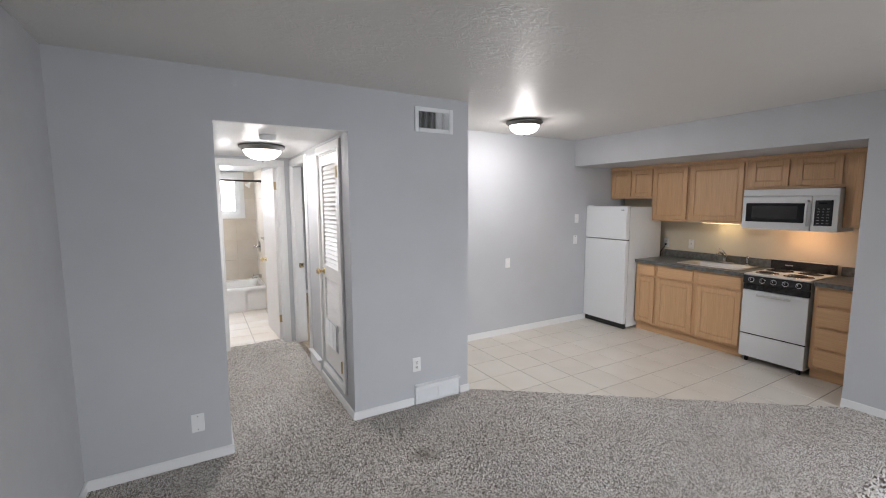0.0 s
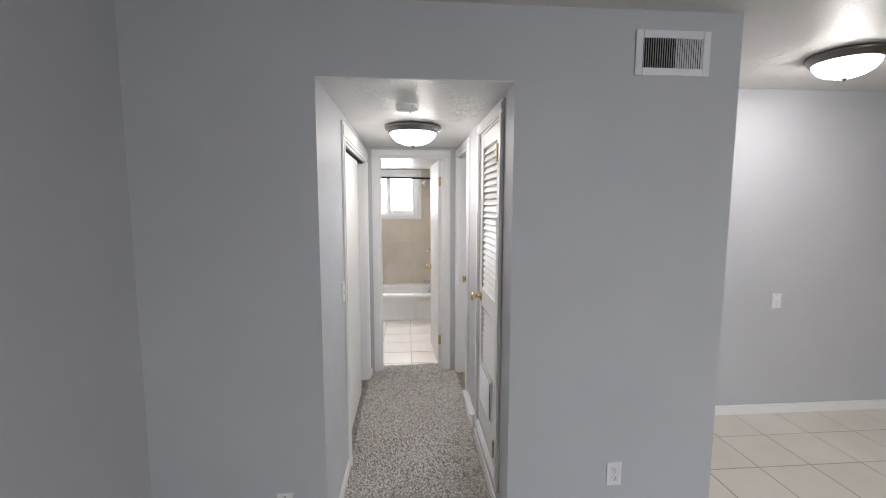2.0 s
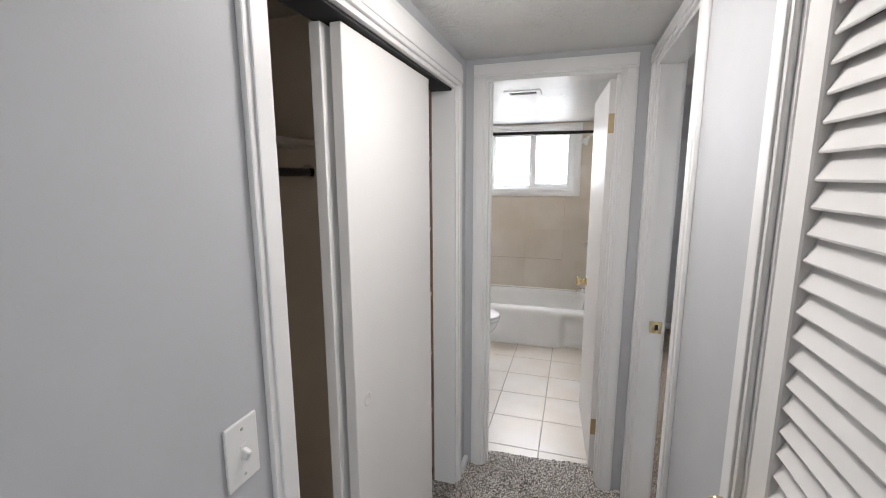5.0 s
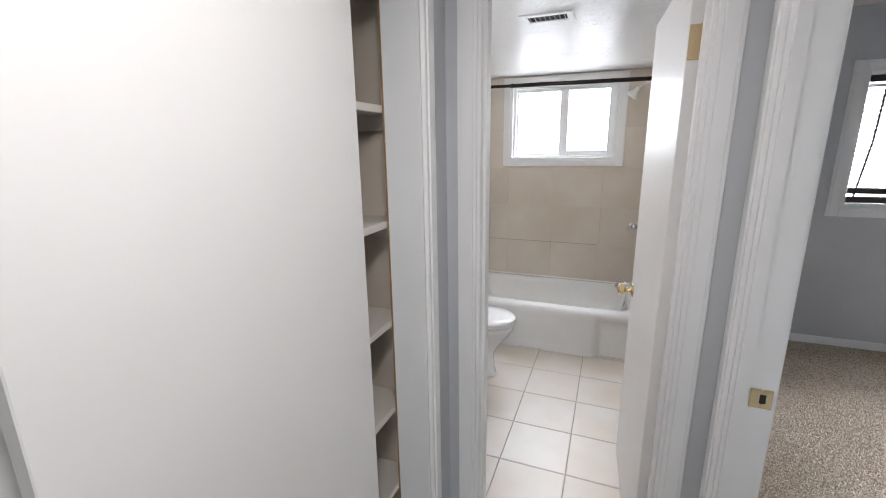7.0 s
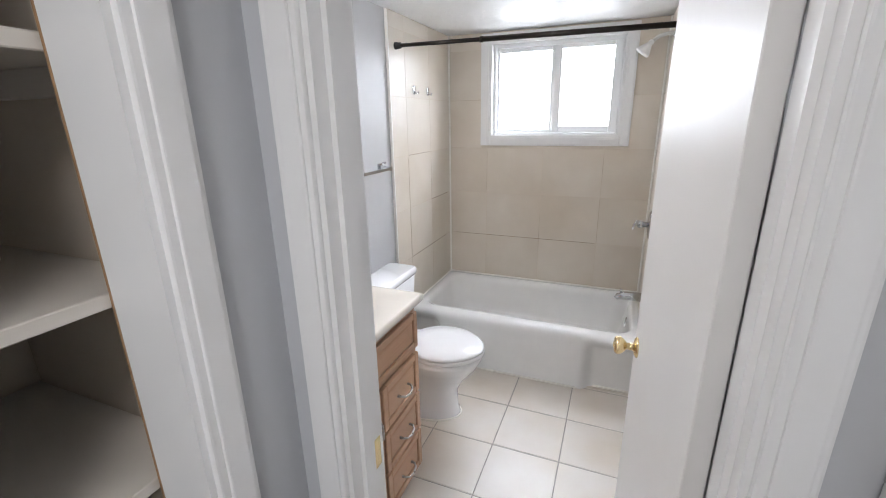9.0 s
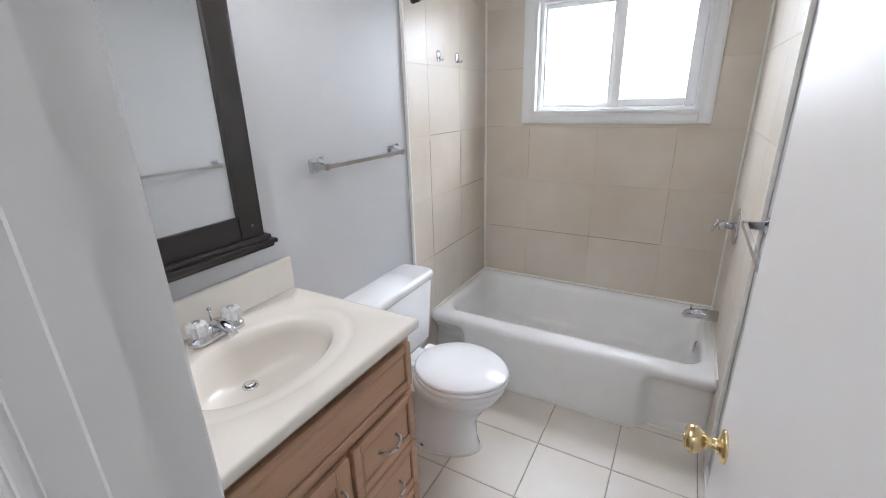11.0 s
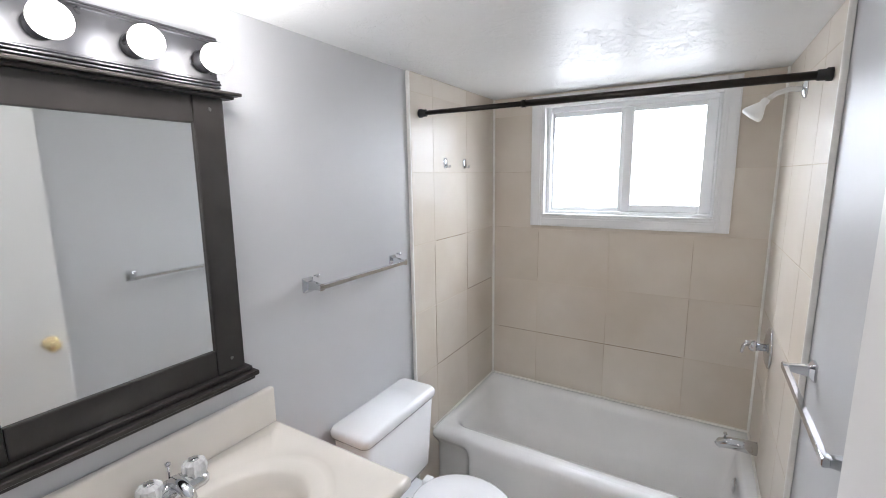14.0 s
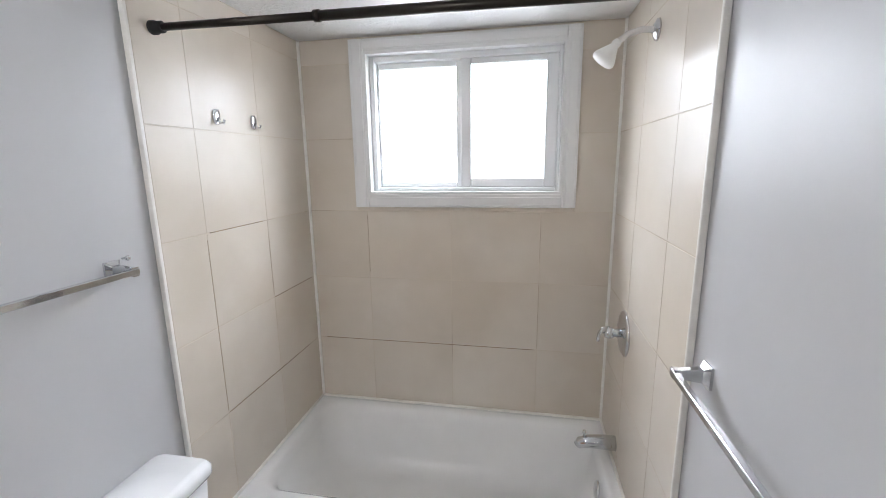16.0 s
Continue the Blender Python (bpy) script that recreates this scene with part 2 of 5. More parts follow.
DARK_BROWN = plain("dark_brown_rail", (0.035, 0.025, 0.022), 0.45, vary=0.2)
SKYCARD = glow_mat("bright_sky", (0.95, 0.98, 1.0), 5.0)


# ---------------------------------------------------------------- mesh tools
def finish(name, bm, material, smooth=False):
    me = bpy.data.meshes.new(name)
    bmesh.ops.recalc_face_normals(bm, faces=bm.faces)
    bm.to_mesh(me)
    bm.free()
    me.materials.append(material)
    if smooth:
        me.shade_smooth()
    return me


def part(name, bm, material, parent, label="", smooth=False):
    ob = new(name, finish(name, bm, material, smooth))
    ob.parent = parent
    if label:
        tagged(ob, label)
    return ob


def thing(name, label, category, m=None, group="", kind=""):
    ob = new(name)
    ob.empty_display_size = 0.1
    if m is not None:
        ob.matrix_basis = m
    return tagged(ob, label, category, group, kind)


def solid(name, bm, material, label="", category="", group="", kind="", smooth=False, m=None):
    ob = new(name, finish(name, bm, material, smooth))
    if m is not None:
        ob.matrix_basis = m
    return tagged(ob, label, category, group, kind)


def box(x0, x1, y0, y1, z0, z1, bevel=0.0, seg=1, bm=None):
    own = bmesh.new()
    bmesh.ops.create_cube(own, size=1)
    bmesh.ops.scale(own, vec=(abs(x1 - x0), abs(y1 - y0), abs(z1 - z0)), verts=own.verts)
    bmesh.ops.translate(own, vec=((x0 + x1) / 2, (y0 + y1) / 2, (z0 + z1) / 2), verts=own.verts)
    if bevel:
        bmesh.ops.bevel(own, geom=own.edges[:], offset=bevel, segments=seg, profile=0.6, affect="EDGES")
    return own if bm is None else merge(bm, own)


def merge(bm, other, m=None):
    me = bpy.data.meshes.new("tmp")
    if m is not None:
        bmesh.ops.transform(other, matrix=m, verts=other.verts)
    other.to_mesh(me)
    other.free()
    bm.from_mesh(me)
    bpy.data.meshes.remove(me)
    return bm


def moved(bm, m):
    bmesh.ops.transform(bm, matrix=m, verts=bm.verts)
    return bm


def loft(rings, cap=True, cap_start=True):
    """Skin a row of rings with equal counts of points."""
    bm = bmesh.new()
    rows = [[bm.verts.new(p) for p in r] for r in rings]
    k = len(rows[0])
    for a, b in zip(rows, rows[1:]):
        for i in range(k):
            bm.faces.new((a[i], a[(i + 1) % k], b[(i + 1) % k], b[i]))
    if cap_start:
        bm.faces.new(rows[0][::-1])
    if cap:
        bm.faces.new(rows[-1])
    return bm


def lathe(profile, n=32):
    """Turn (radius, height) pairs about z."""
    return loft([[(max(r, 1e-4) * math.cos(2 * math.pi * i / n), max(r, 1e-4) * math.sin(2 * math.pi * i / n), z) for i in range(n)] for r, z in profile])


def tube(points, r, n=12):
    """A round bar through the points, its radius one number or one a point."""
    pts = [Vector(p) for p in points]
    rings = []
    for i, p in enumerate(pts):
        d = (pts[min(i + 1, len(pts) - 1)] - pts[max(i - 1, 0)]).normalized()
        u = d.cross(Vector((0.13, 0.21, 0.97) if abs(d.z) < 0.9 else (1, 0.1, 0))).normalized()
        v = d.cross(u)
        rad = r[i] if isinstance(r, (list, tuple)) else r
        rings.append([p + rad * (math.cos(2 * math.pi * k / n) * u + math.sin(2 * math.pi * k / n) * v) for k in range(n)])
    return loft(rings)


def rrect(cx, cy, hx, hy, r, z, n=8):
    """A ring: a rectangle with rounded corners."""
    pts = []
    for sx, sy, a0 in ((1, 1, 0), (-1, 1, 90), (-1, -1, 180), (1, -1, 270)):
        for i in range(n):
            a = radians(a0 + 90 * i / (n - 1))
            pts.append((cx + sx * (hx - r) + r * math.cos(a), cy + sy * (hy - r) + r * math.sin(a), z))
    return pts


def arc(cx, cz, r, a0, a1, n=8):
    return [(cx + r * math.cos(radians(a0 + (a1 - a0) * i / (n - 1))), cz + r * math.sin(radians(a0 + (a1 - a0) * i / (n - 1)))) for i in range(n)]


def wall(name, x0, x1, y0, y1, z0, z1, material, hole=None, label="", axis="x"):
    """A wall as one mesh; hole: (from, to, bottom, top) along its axis, or a list of such."""
    holes = [] if hole is None else hole if isinstance(hole, list) else [hole]
    bm = bmesh.new()
    a, b = (x0, x1) if axis == "x" else (y0, y1)

    def put(p, q, lo, hi):
        if q - p > 1e-4 and hi - lo > 1e-4:
            if axis == "x":
                box(p, q, y0, y1, lo, hi, bm=bm)
            else:
                box(x0, x1, p, q, lo, hi, bm=bm)
    at = a
    for h0, h1, zb, zt in sorted(holes):
        put(at, h0, z0, z1)
        put(h0, h1, z0, zb)
        put(h0, h1, zt, z1)
        at = h1
    put(at, b, z0, z1)
    return solid(name, bm, material, label, "wall", kind="structure")


# ---------------------------------------------------------------- floors, walls, ceilings
H, HL = 2.44, 2.135          # room and hall ceiling heights
T = 0.11                     # wall thickness

tagged(solid("floor_slab", box(-1.2, 5.6, -3.6, 8.6, -0.16, -0.012), GROUT), "grey concrete slab under all floors", "floor", kind="structure")

bm = bmesh.new()
living = [(-0.765, -1.8), (4.25, -1.8), (4.25, 1.66), (1.84, 3.47), (1.82, 3.45), (0.815, 3.45), (0.815, 5.62), (0.70, 5.63)]
edge = []
for i in range(13):
    f = i / 12
    edge.append((0.695 - 0.61 * f, 5.765 - 0.045 * f + 0.007 * math.sin(9 * f) + 0.004 * math.sin(31 * f)))
outline = living[:-2] + [(0.815, 5.60), (0.695, 5.60)] + edge + [(0.085, 5.60), (-0.014, 5.60), (-0.014, 3.45), (-0.765, 3.45)]
low = [bm.verts.new((x, y, -0.01)) for x, y in outline]
top = [bm.verts.new((x, y, 0.012)) for x, y in outline]
bm.faces.new(top)
for i in range(len(outline)):
    j = (i + 1) % len(outline)
    bm.faces.new((low[i], low[j], top[j], top[i]))
solid("floor_carpet", bm, CARPET, "grey and beige speckled cut-pile carpet", "carpet", kind="structure")
solid("floor_closet", box(-0.65, -0.014, 4.0, 5.5, -0.0105, 0.008), CARPET, "grey speckled carpet inside the closet", "carpet", kind="structure")
solid("floor_bedroom", box(0.815, 4.5, 4.71, 8.25, -0.011, 0.0115), CARPET_BED, "tan carpet of the bedroom", "carpet", kind="structure")

wall("wall_hall_front", -0.765, 1.82, 3.45, 3.56, 0, H, PAINT, (-0.014, 0.815, -0.01, HL), "light grey painted wall with a hall opening")
wall("wall_living_west", -0.875, -0.765, -1.8, 3.56, 0, H, PAINT, None, "light grey painted living room wall", "y")
wall("wall_living_south", -0.875, 4.40, -1.91, -1.8, 0, H, PAINT, (1.9, 3.5, 0.05, 2.1), "light grey painted wall with a glazed patio door")
wall("wall_living_east", 4.25, 4.40, -1.8, 1.71, 0, H, PAINT, None, "light grey painted wall beside the kitchen", "y")
wall("wall_kitchen_west", 1.71, 1.82, 3.56, 4.57, 0, H, PAINT, None, "light grey painted kitchen side wall", "y")
wall("wall_kitchen_north", 0.91, 5.41, 4.57, 4.71, 0, H, PAINT, None, "light grey painted kitchen wall")
wall("wall_kitchen_east", 5.30, 5.41, 1.45, 4.57, 0, H, BACKSPLASH, None, "cream painted wall behind the counter", "y")
wall("wall_kitchen_south", 4.40, 5.41, 1.34, 1.45, 0, H, PAINT, None, "light grey painted end of the kitchen recess")
solid("soffit", box(4.25, 5.30, 1.71, 4.57, 2.10, H - 0.001), PAINT, "light grey painted soffit over the kitchen cabinets", "soffit", kind="structure")
solid("soffit_end", box(4.40, 5.30, 1.45, 1.71, 2.10, H - 0.001), PAINT, "light grey painted soffit end behind the pier", "soffit", kind="structure")
wall("wall_hall_west", -0.124, -0.014, 3.56, 5.60, 0, H, PAINT, (4.165, 5.42, -0.01, 2.0), "light grey painted hall wall with a closet opening", "y")
wall("wall_hall_east", 0.815, 0.91, 3.56, 5.60, 0, H, PAINT, [(3.69, 4.285, 0.20, 2.045), (4.83, 5.53, -0.02, 2.045)], "light grey painted hall wall with two door openings", "y")
wall("wall_bath_south", -0.83, 0.84, 5.60, 5.71, 0, H, PAINT, (0.085, 0.695, -0.02, 2.045), "light grey painted wall with the bathroom doorway")
wall("wall_bath_west", -0.83, -0.72, 5.71, 8.33, 0, H, PAINT_BATH, None, "light grey semi-gloss bathroom wall", "y")
wall("wall_bath_east", 0.738, 0.84, 5.71, 8.33, 0, H, PAINT_BATH, None, "light grey semi-gloss bathroom wall", "y")
wall("wall_bath_north", -0.72, 0.738, 8.215, 8.33, 0, H, PAINT, (-0.39, 0.50, 1.44, 2.075), "bathroom outer wall with a window opening")
wall("wall_bedroom_north", 0.84, 4.61, 8.25, 8.40, 0, H, PAINT_BED, (2.05, 3.15, 1.09, 2.03), "grey painted bedroom wall with a window opening")
wall("wall_bedroom_east", 4.50, 4.61, 4.71, 8.25, 0, H, PAINT_BED, None, "grey painted bedroom wall", "y")
wall("wall_closet_west", -0.76, -0.65, 3.89, 5.60, 0, H, CLOSET, None, "beige painted closet back wall", "y")
wall("wall_closet_south", -0.65, -0.11, 3.89, 4.0, 0, H, CLOSET, None, "beige painted closet side wall")
wall("wall_closet_north", -0.65, -0.11, 5.5, 5.6, 0, H, CLOSET, None, "beige painted closet side wall")
solid("ceiling_living", box(-0.85, 5.41, -1.91, 4.71, H, H + 0.1), CEIL, "off-white knock-down plaster ceiling", "ceiling", kind="structure")
bm = box(-0.014, 0.815, 3.56, 5.60, HL, HL + 0.05)
solid("ceiling_hall", bm, CEIL_GLOSS, "white glossy knock-down plaster hall ceiling", "ceiling", kind="structure")
solid("ceiling_closet", box(-0.65, -0.11, 4.0, 5.5, HL, HL + 0.05), CLOSET, "beige closet ceiling", "ceiling", kind="structure")
solid("ceiling_bath", box(-0.72, 0.738, 5.71, 8.215, 2.14, 2.19), CEIL_GLOSS, "white glossy plaster bathroom ceiling", "ceiling", kind="structure")
solid("ceiling_bedroom", box(0.84, 4.61, 4.711, 8.40, H, H + 0.1), CEIL, "off-white plaster bedroom ceiling", "ceiling", kind="structure")
solid("lintel_face_hall", box(-0.013, 0.814, 3.452, 3.56, HL - 0.004, HL), CEIL_GLOSS, "white plaster underside of the hall opening", "ceiling", kind="structure")


def run(name, x0, x1, y0, y1, z1=0.075, z0=0.0, label="white painted baseboard"):
    """A baseboard with an eased upper edge."""
    bm = box(x0, x1, y0, y1, z0, z1)
    up = [e for e in bm.edges if all(v.co.z > z1 - 1e-5 for v in e.verts)]
    bmesh.ops.bevel(bm, geom=up, offset=0.005, segments=2, affect="EDGES")
    return solid(name, bm, TRIM, label, "baseboard", kind="structure")


run("baseboard", -0.753, -0.014, 3.438, 3.45)
run("baseboard", 0.815, 1.30, 3.438, 3.45)
run("baseboard", 1.74, 1.832, 3.438, 3.45)
run("baseboard", -0.765, -0.753, -1.8, 3.45)
run("baseboard", -0.014, -0.002, 3.438, 4.099)
run("baseboard", 0.803, 0.815, 3.438, 4.395)
run("baseboard", 1.82, 1.832, 3.45, 4.558)
run("baseboard", 1.82, 4.60, 4.558, 4.57)
run("baseboard", 4.238, 4.25, -1.8, 1.71)
run("baseboard", 0.84, 4.5, 8.238, 8.25)
run("baseboard", -0.014, 0.008, 5.492, 5.60, 0.05)
run("baseboard", 0.726, 0.7375, 5.735, 7.29, 0.05)


# ---------------------------------------------------------------- door and window casings
def casing_bar(u0, u1, v0, v1, d=0.018):
    """A moulded strip in the plane y = 0, facing -y: a back band and an eased face."""
    bm = box(u0, u1, -d * 0.7, 0, v0, v1, 0.004, 2)
    tall = (v1 - v0) > (u1 - u0)
    if tall:
        w = u1 - u0
        box(u0 + w * 0.22, u1 - w * 0.16, -d, -d * 0.6, v0 + 0.001, v1 - 0.001, 0.0032, 2, bm)
    else:
        w = v1 - v0
        box(u0 + 0.001, u1 - 0.001, -d, -d * 0.6, v0 + w * 0.16, v1 - w * 0.22, 0.0032, 2, bm)
    return bm


def face(kind):
    """Turn from the plane y = 0, facing -y, to a wall that faces the given way."""
    return {"-y": 0, "-x": -90, "+x": 90, "+y": 180}[kind]


def doorway(name, label, at, way, u0, u1, head, w=0.062, depth=0.11, wl=None, wr=None, foot=0.0, sill=False, back=True, head_w=None):
    """Casing and jamb lining round an opening u0..u1 (local), up to head."""
    wl, wr, hw = wl or w, wr or w, head_w or w
    root = thing(name, label, "door frame", pose(*at, 0, 0, face(way)), kind="structure")
    e = 0.004
    part("casing", casing_bar(u0 - wl + e, u0 + e, foot - (w if sill else 0), head - 0.0005), TRIM, root)
    part("casing", casing_bar(u1 - e, u1 + wr - e, foot - (w if sill else 0), head - 0.0005), TRIM, root)
    part("head_casing", casing_bar(u0 - wl + e, u1 + wr - e, head, head + hw), TRIM, root)
    if sill:
        part("sill_casing", casing_bar(u0 + e + 0.001, u1 - e - 0.001, foot - w, foot), TRIM, root)
    part("jamb", box(u0 - 0.001, u0 + 0.014, -0.001, depth + 0.001, foot, head), TRIM, root)
    part("jamb", box(u1 - 0.014, u1 + 0.001, -0.001, depth + 0.001, foot, head), TRIM, root)
    part("head_jamb", box(u0 + 0.014, u1 - 0.014, -0.001, depth + 0.001, head - 0.014, head + 0.0005), TRIM, root)
    if back:
        for a, b, v0, v1 in ((u0 - w, u0 + e, foot, head), (u1 - e, u1 + w, foot, head), (u0 - w, u1 + w, head, head + w)):
            part("back_casing", moved(casing_bar(-b, -a, v0, v1), pose(0, depth, 0, 0, 0, 180)), TRIM, root)
    return root


bath_frame = doorway("door_frame_bath", "white painted moulded frame of the bathroom door", (0, 5.60, 0), "-y", 0.085, 0.695, 2.045, back=False)
for a, b, v0, v1 in ((0.023, 0.089, 0.0, 2.0445), (0.691, 0.7365, 0.0, 2.0445), (0.023, 0.7365, 2.045, 2.107)):
    part("back_casing", moved(casing_bar(-b, -a, v0, v1, 0.016), pose(0, 0.11, 0, 0, 0, 180)), TRIM, bath_frame)
part("door_stop", box(0.099, 0.109, 0.03, 0.065, 0, 2.031), TRIM, bath_frame)
part("door_stop", box(0.671, 0.681, 0.03, 0.065, 0, 2.031), TRIM, bath_frame)
part("strike_plate", box(0.0985, 0.1005, 0.075, 0.10, 0.88, 0.95, 0.0006), BRASS, bath_frame, "brass strike plate")
bed_frame = doorway("door_frame_bedroom", "white painted frame of the bedroom doorway", (0.815, 0, 0), "-x", -5.53, -4.83, 2.045, w=0.062, wl=0.066, depth=0.095)
part("door_stop", box(-5.516, -5.505, 0.008, 0.038, 0, 2.03), TRIM, bed_frame)
sp = part("strike_plate", box(-5.516, -5.513, 0.044, 0.0945, 0.89, 0.945, 0.001), BRASS, bed_frame, "brass strike plate")
# no hole is cut: a black box paints its inner shade
part("latch_hole", box(-5.5135, -5.5125, 0.066, 0.080, 0.905, 0.930), DARK, sp)
for z in (0.900, 0.940):
    part("screw", moved(lathe([(0.0035, 0), (0.003, 0.001)], 10), pose(-5.513, 0.071, z, 0, 90, 0)), BRASS, sp)
closet_frame = doorway("door_frame_closet", "white painted frame of the sliding closet", (-0.014, 0, 0), "+x", 4.165, 5.42, 1.985, w=0.066, back=False, head_w=0.10)
part("door_track", box(4.181, 5.404, 0.016, 0.108, 1.962, 1.9705), DARK, closet_frame, "dark metal sliding track")
part("jamb_edge", box(5.406, 5.4185, 0.111, 0.117, 0.0, 1.97), RAW_WOOD, closet_frame, "bare brown wood edge of the jamb")
doorway("door_frame_utility", "white picture-frame casing of the louvred door", (0.815, 0, 0), "-x", -4.285, -3.69, 2.045, w=0.064, depth=0.095, foot=0.20, sill=True, back=False)


# ---------------------------------------------------------------- doors
def knob(parent, m, material=BRASS, label="polished brass door knob"):
    """Rosette, neck and turned knob, pointing along local -y."""
    k = part("knob", moved(lathe([(0.0, -0.001), (0.031, 0.0), (0.031, 0.003), (0.024, 0.008), (0.012, 0.011), (0.010, 0.030), (0.018, 0.036), (0.026, 0.046), (0.027, 0.056), (0.022, 0.064), (0.0, 0.066)], 28), m @ pose(0, 0, 0, 90, 0, 0)), material, parent, label, True)
    part("keyhole", moved(lathe([(0.008, 0.0655), (0.007, 0.0675), (0.0, 0.068)], 14), m @ pose(0, 0, 0, 90, 0, 0)), material, k, "", True)
    return k


def hinge(parent, m):
    """A butt hinge: a leaf with screws and the barrel, in the plane y = 0."""
    h = part("hinge", box(-0.016, 0.016, -0.003, 0.0, -0.045, 0.045, 0.0012), HINGE, parent, "brass butt hinge")
    h.matrix_basis = m
    part("barrel", moved(lathe([(0.006, -0.047), (0.0065, -0.045), (0.0065, 0.045), (0.006, 0.047)], 12), pose(0.017, -0.005, 0)), HINGE, h, "", True)
    for z in (-0.03, 0.0, 0.03):
        part("screw", moved(lathe([(0.004, 0), (0.003, 0.0015)], 10), pose(-0.003 if z else -0.008, -0.003, z, 90, 0, 0)), HINGE, h)
    return h


# louvred utility door, in the hall's east wall
lv = thing("louvered_door", "white louvred utility closet door, shut", "door", pose(0.831, 0, 0, 0, 0, -90))
W0, W1 = -4.268, -3.707
part("stile", box(W0, W0 + 0.065, -0.016, 0.016, 0.218, 2.03, 0.003), DOOR, lv)
part("stile", box(W1 - 0.085, W1, -0.016, 0.016, 0.218, 2.03, 0.003), DOOR, lv)
part("top_rail", box(W0 + 0.065, W1 - 0.085, -0.015, 0.015, 1.945, 2.03, 0.002), DOOR, lv)
part("lock_rail", box(W0 + 0.065, W1 - 0.085, -0.015, 0.015, 0.985, 1.10, 0.002), DOOR, lv)
part("bottom_panel", box(W0 + 0.065, W1 - 0.085, -0.015, 0.015, 0.218, 0.60, 0.002), DOOR, lv)
# black sheet: the shade behind the slats, put into colour
part("backing", box(W0 + 0.06, W1 - 0.08, 0.022, 0.024, 0.59, 1.94), DARK, lv, "black sheet painted as the shade behind the slats")
slat = finish("slat", moved(box(W0 + 0.063, W1 - 0.083, -0.025, 0.025, -0.003, 0.003, 0.002), Matrix.Identity(4)), DOOR)
for z0, z1 in ((1.10, 1.945), (0.60, 0.985)):
    k = round((z1 - z0) / 0.0362)
    for i in range(k):
        s = new("slat", slat)
        s.parent = lv
        s.matrix_basis = pose(0, 0.002, z0 + (i + 0.5) * (z1 - z0) / k, 64, 0, 0)
grille = part("vent_grille", box(W0 + 0.095, W1 - 0.14, -0.022, -0.016, 0.40, 0.635, 0.002), REGISTER, lv, "white stamped metal vent grille")
for u in (W0 + 0.11, W0 + 0.212, W0 + 0.314):
    # grey sheet on the plate's face, coloured as shade; no real opening
    part("recess", box(u, u + 0.092, -0.0235, -0.0222, 0.412, 0.624), GREY_SHADE, grille, "grey sheet painted as the shade between the louvres")
    for i in range(13):
        part("louvre", moved(box(0, 0.092, -0.0012, 0.0012, -0.0062, 0.0062), pose(u, -0.028, 0.42 + i * 0.0165, -38, 0, 0)), REGISTER, grille)
knob(lv, pose(W0 + 0.048, -0.016, 1.04))
for z in (0.33, 1.868):
    hinge(lv, pose(W1 - 0.019, -0.0175, z))
    part("hinge_knuckle", box(W1 - 0.014, W1 + 0.004, -0.038, -0.0165, z - 0.045, z + 0.045, 0.003, 2), HINGE, lv, "brass hinge knuckle")

# sliding closet doors
def sliding_door(x, y0, y1):
    d = thing("sliding_door", "flat white sliding closet door", "door", pose(x, y0, 0), "sliding closet doors")
    part("slab", box(-0.016, 0.016, 0, y1 - y0, 0.018, 1.958, 0.002), DOOR, d)
    return d


front_slider = sliding_door(-0.064, 4.492, 5.145)
pull = part("finger_pull", moved(lathe([(0.021, 0.0), (0.021, 0.0015), (0.017, 0.0018), (0.015, 0.0004), (0.0, 0.0002)], 24), pose(0.016, 0.07, 0.93, 0, 90, 0)), DOOR, front_slider, "round recessed finger pull", True)
sliding_door(-0.112, 4.475, 5.05)

# closet shelves
for z in (0.42, 0.725, 1.03, 1.35, 1.68):
    sh = thing("closet_shelf", "white painted closet shelf board", "shelf", pose(0, 0, z), "closet shelves")
    part("board", box(-0.648, -0.135, 4.80, 5.498, -0.022, 0, 0.002), SHELF, sh)
    part("cleat", box(-0.648, -0.15, 5.48, 5.499, -0.065, -0.0225, 0.001), SHELF, sh)
    part("cleat", box(-0.649, -0.63, 4.80, 5.479, -0.065, -0.0225, 0.001), SHELF, sh)
solid("closet_divider", box(-0.649, -0.14, 4.78, 4.799, 0.009, 2.1, 0.001), CLOSET, "beige painted panel between shelves and hanging space", "panel", kind="structure")
cs = thing("closet_shelf", "white shelf over the closet hanging rod", "shelf", pose(0, 0, 1.70), "closet shelves")
part("board", box(-0.649, -0.30, 4.001, 4.779, -0.02, 0, 0.002), SHELF, cs)
cr = thing("closet_rod", "dark metal closet hanging rod", "rod")
part("tube", tube([(-0.36, 4.001, 1.60), (-0.36, 4.779, 1.60)], 0.014, 14), ROD, cr, "", True)
for y in (4.003, 4.777):
    part("socket", moved(lathe([(0.026, -0.002), (0.026, 0.002)], 18), pose(-0.36, y, 1.60, 90, 0, 0)), CHROME, cr)
rail = thing("closet_cleat", "pale wall batten inside the closet", "batten")
part("board", box(-0.64, -0.15, 4.001, 4.018, 1.58, 1.66, 0.001), DOOR, rail)

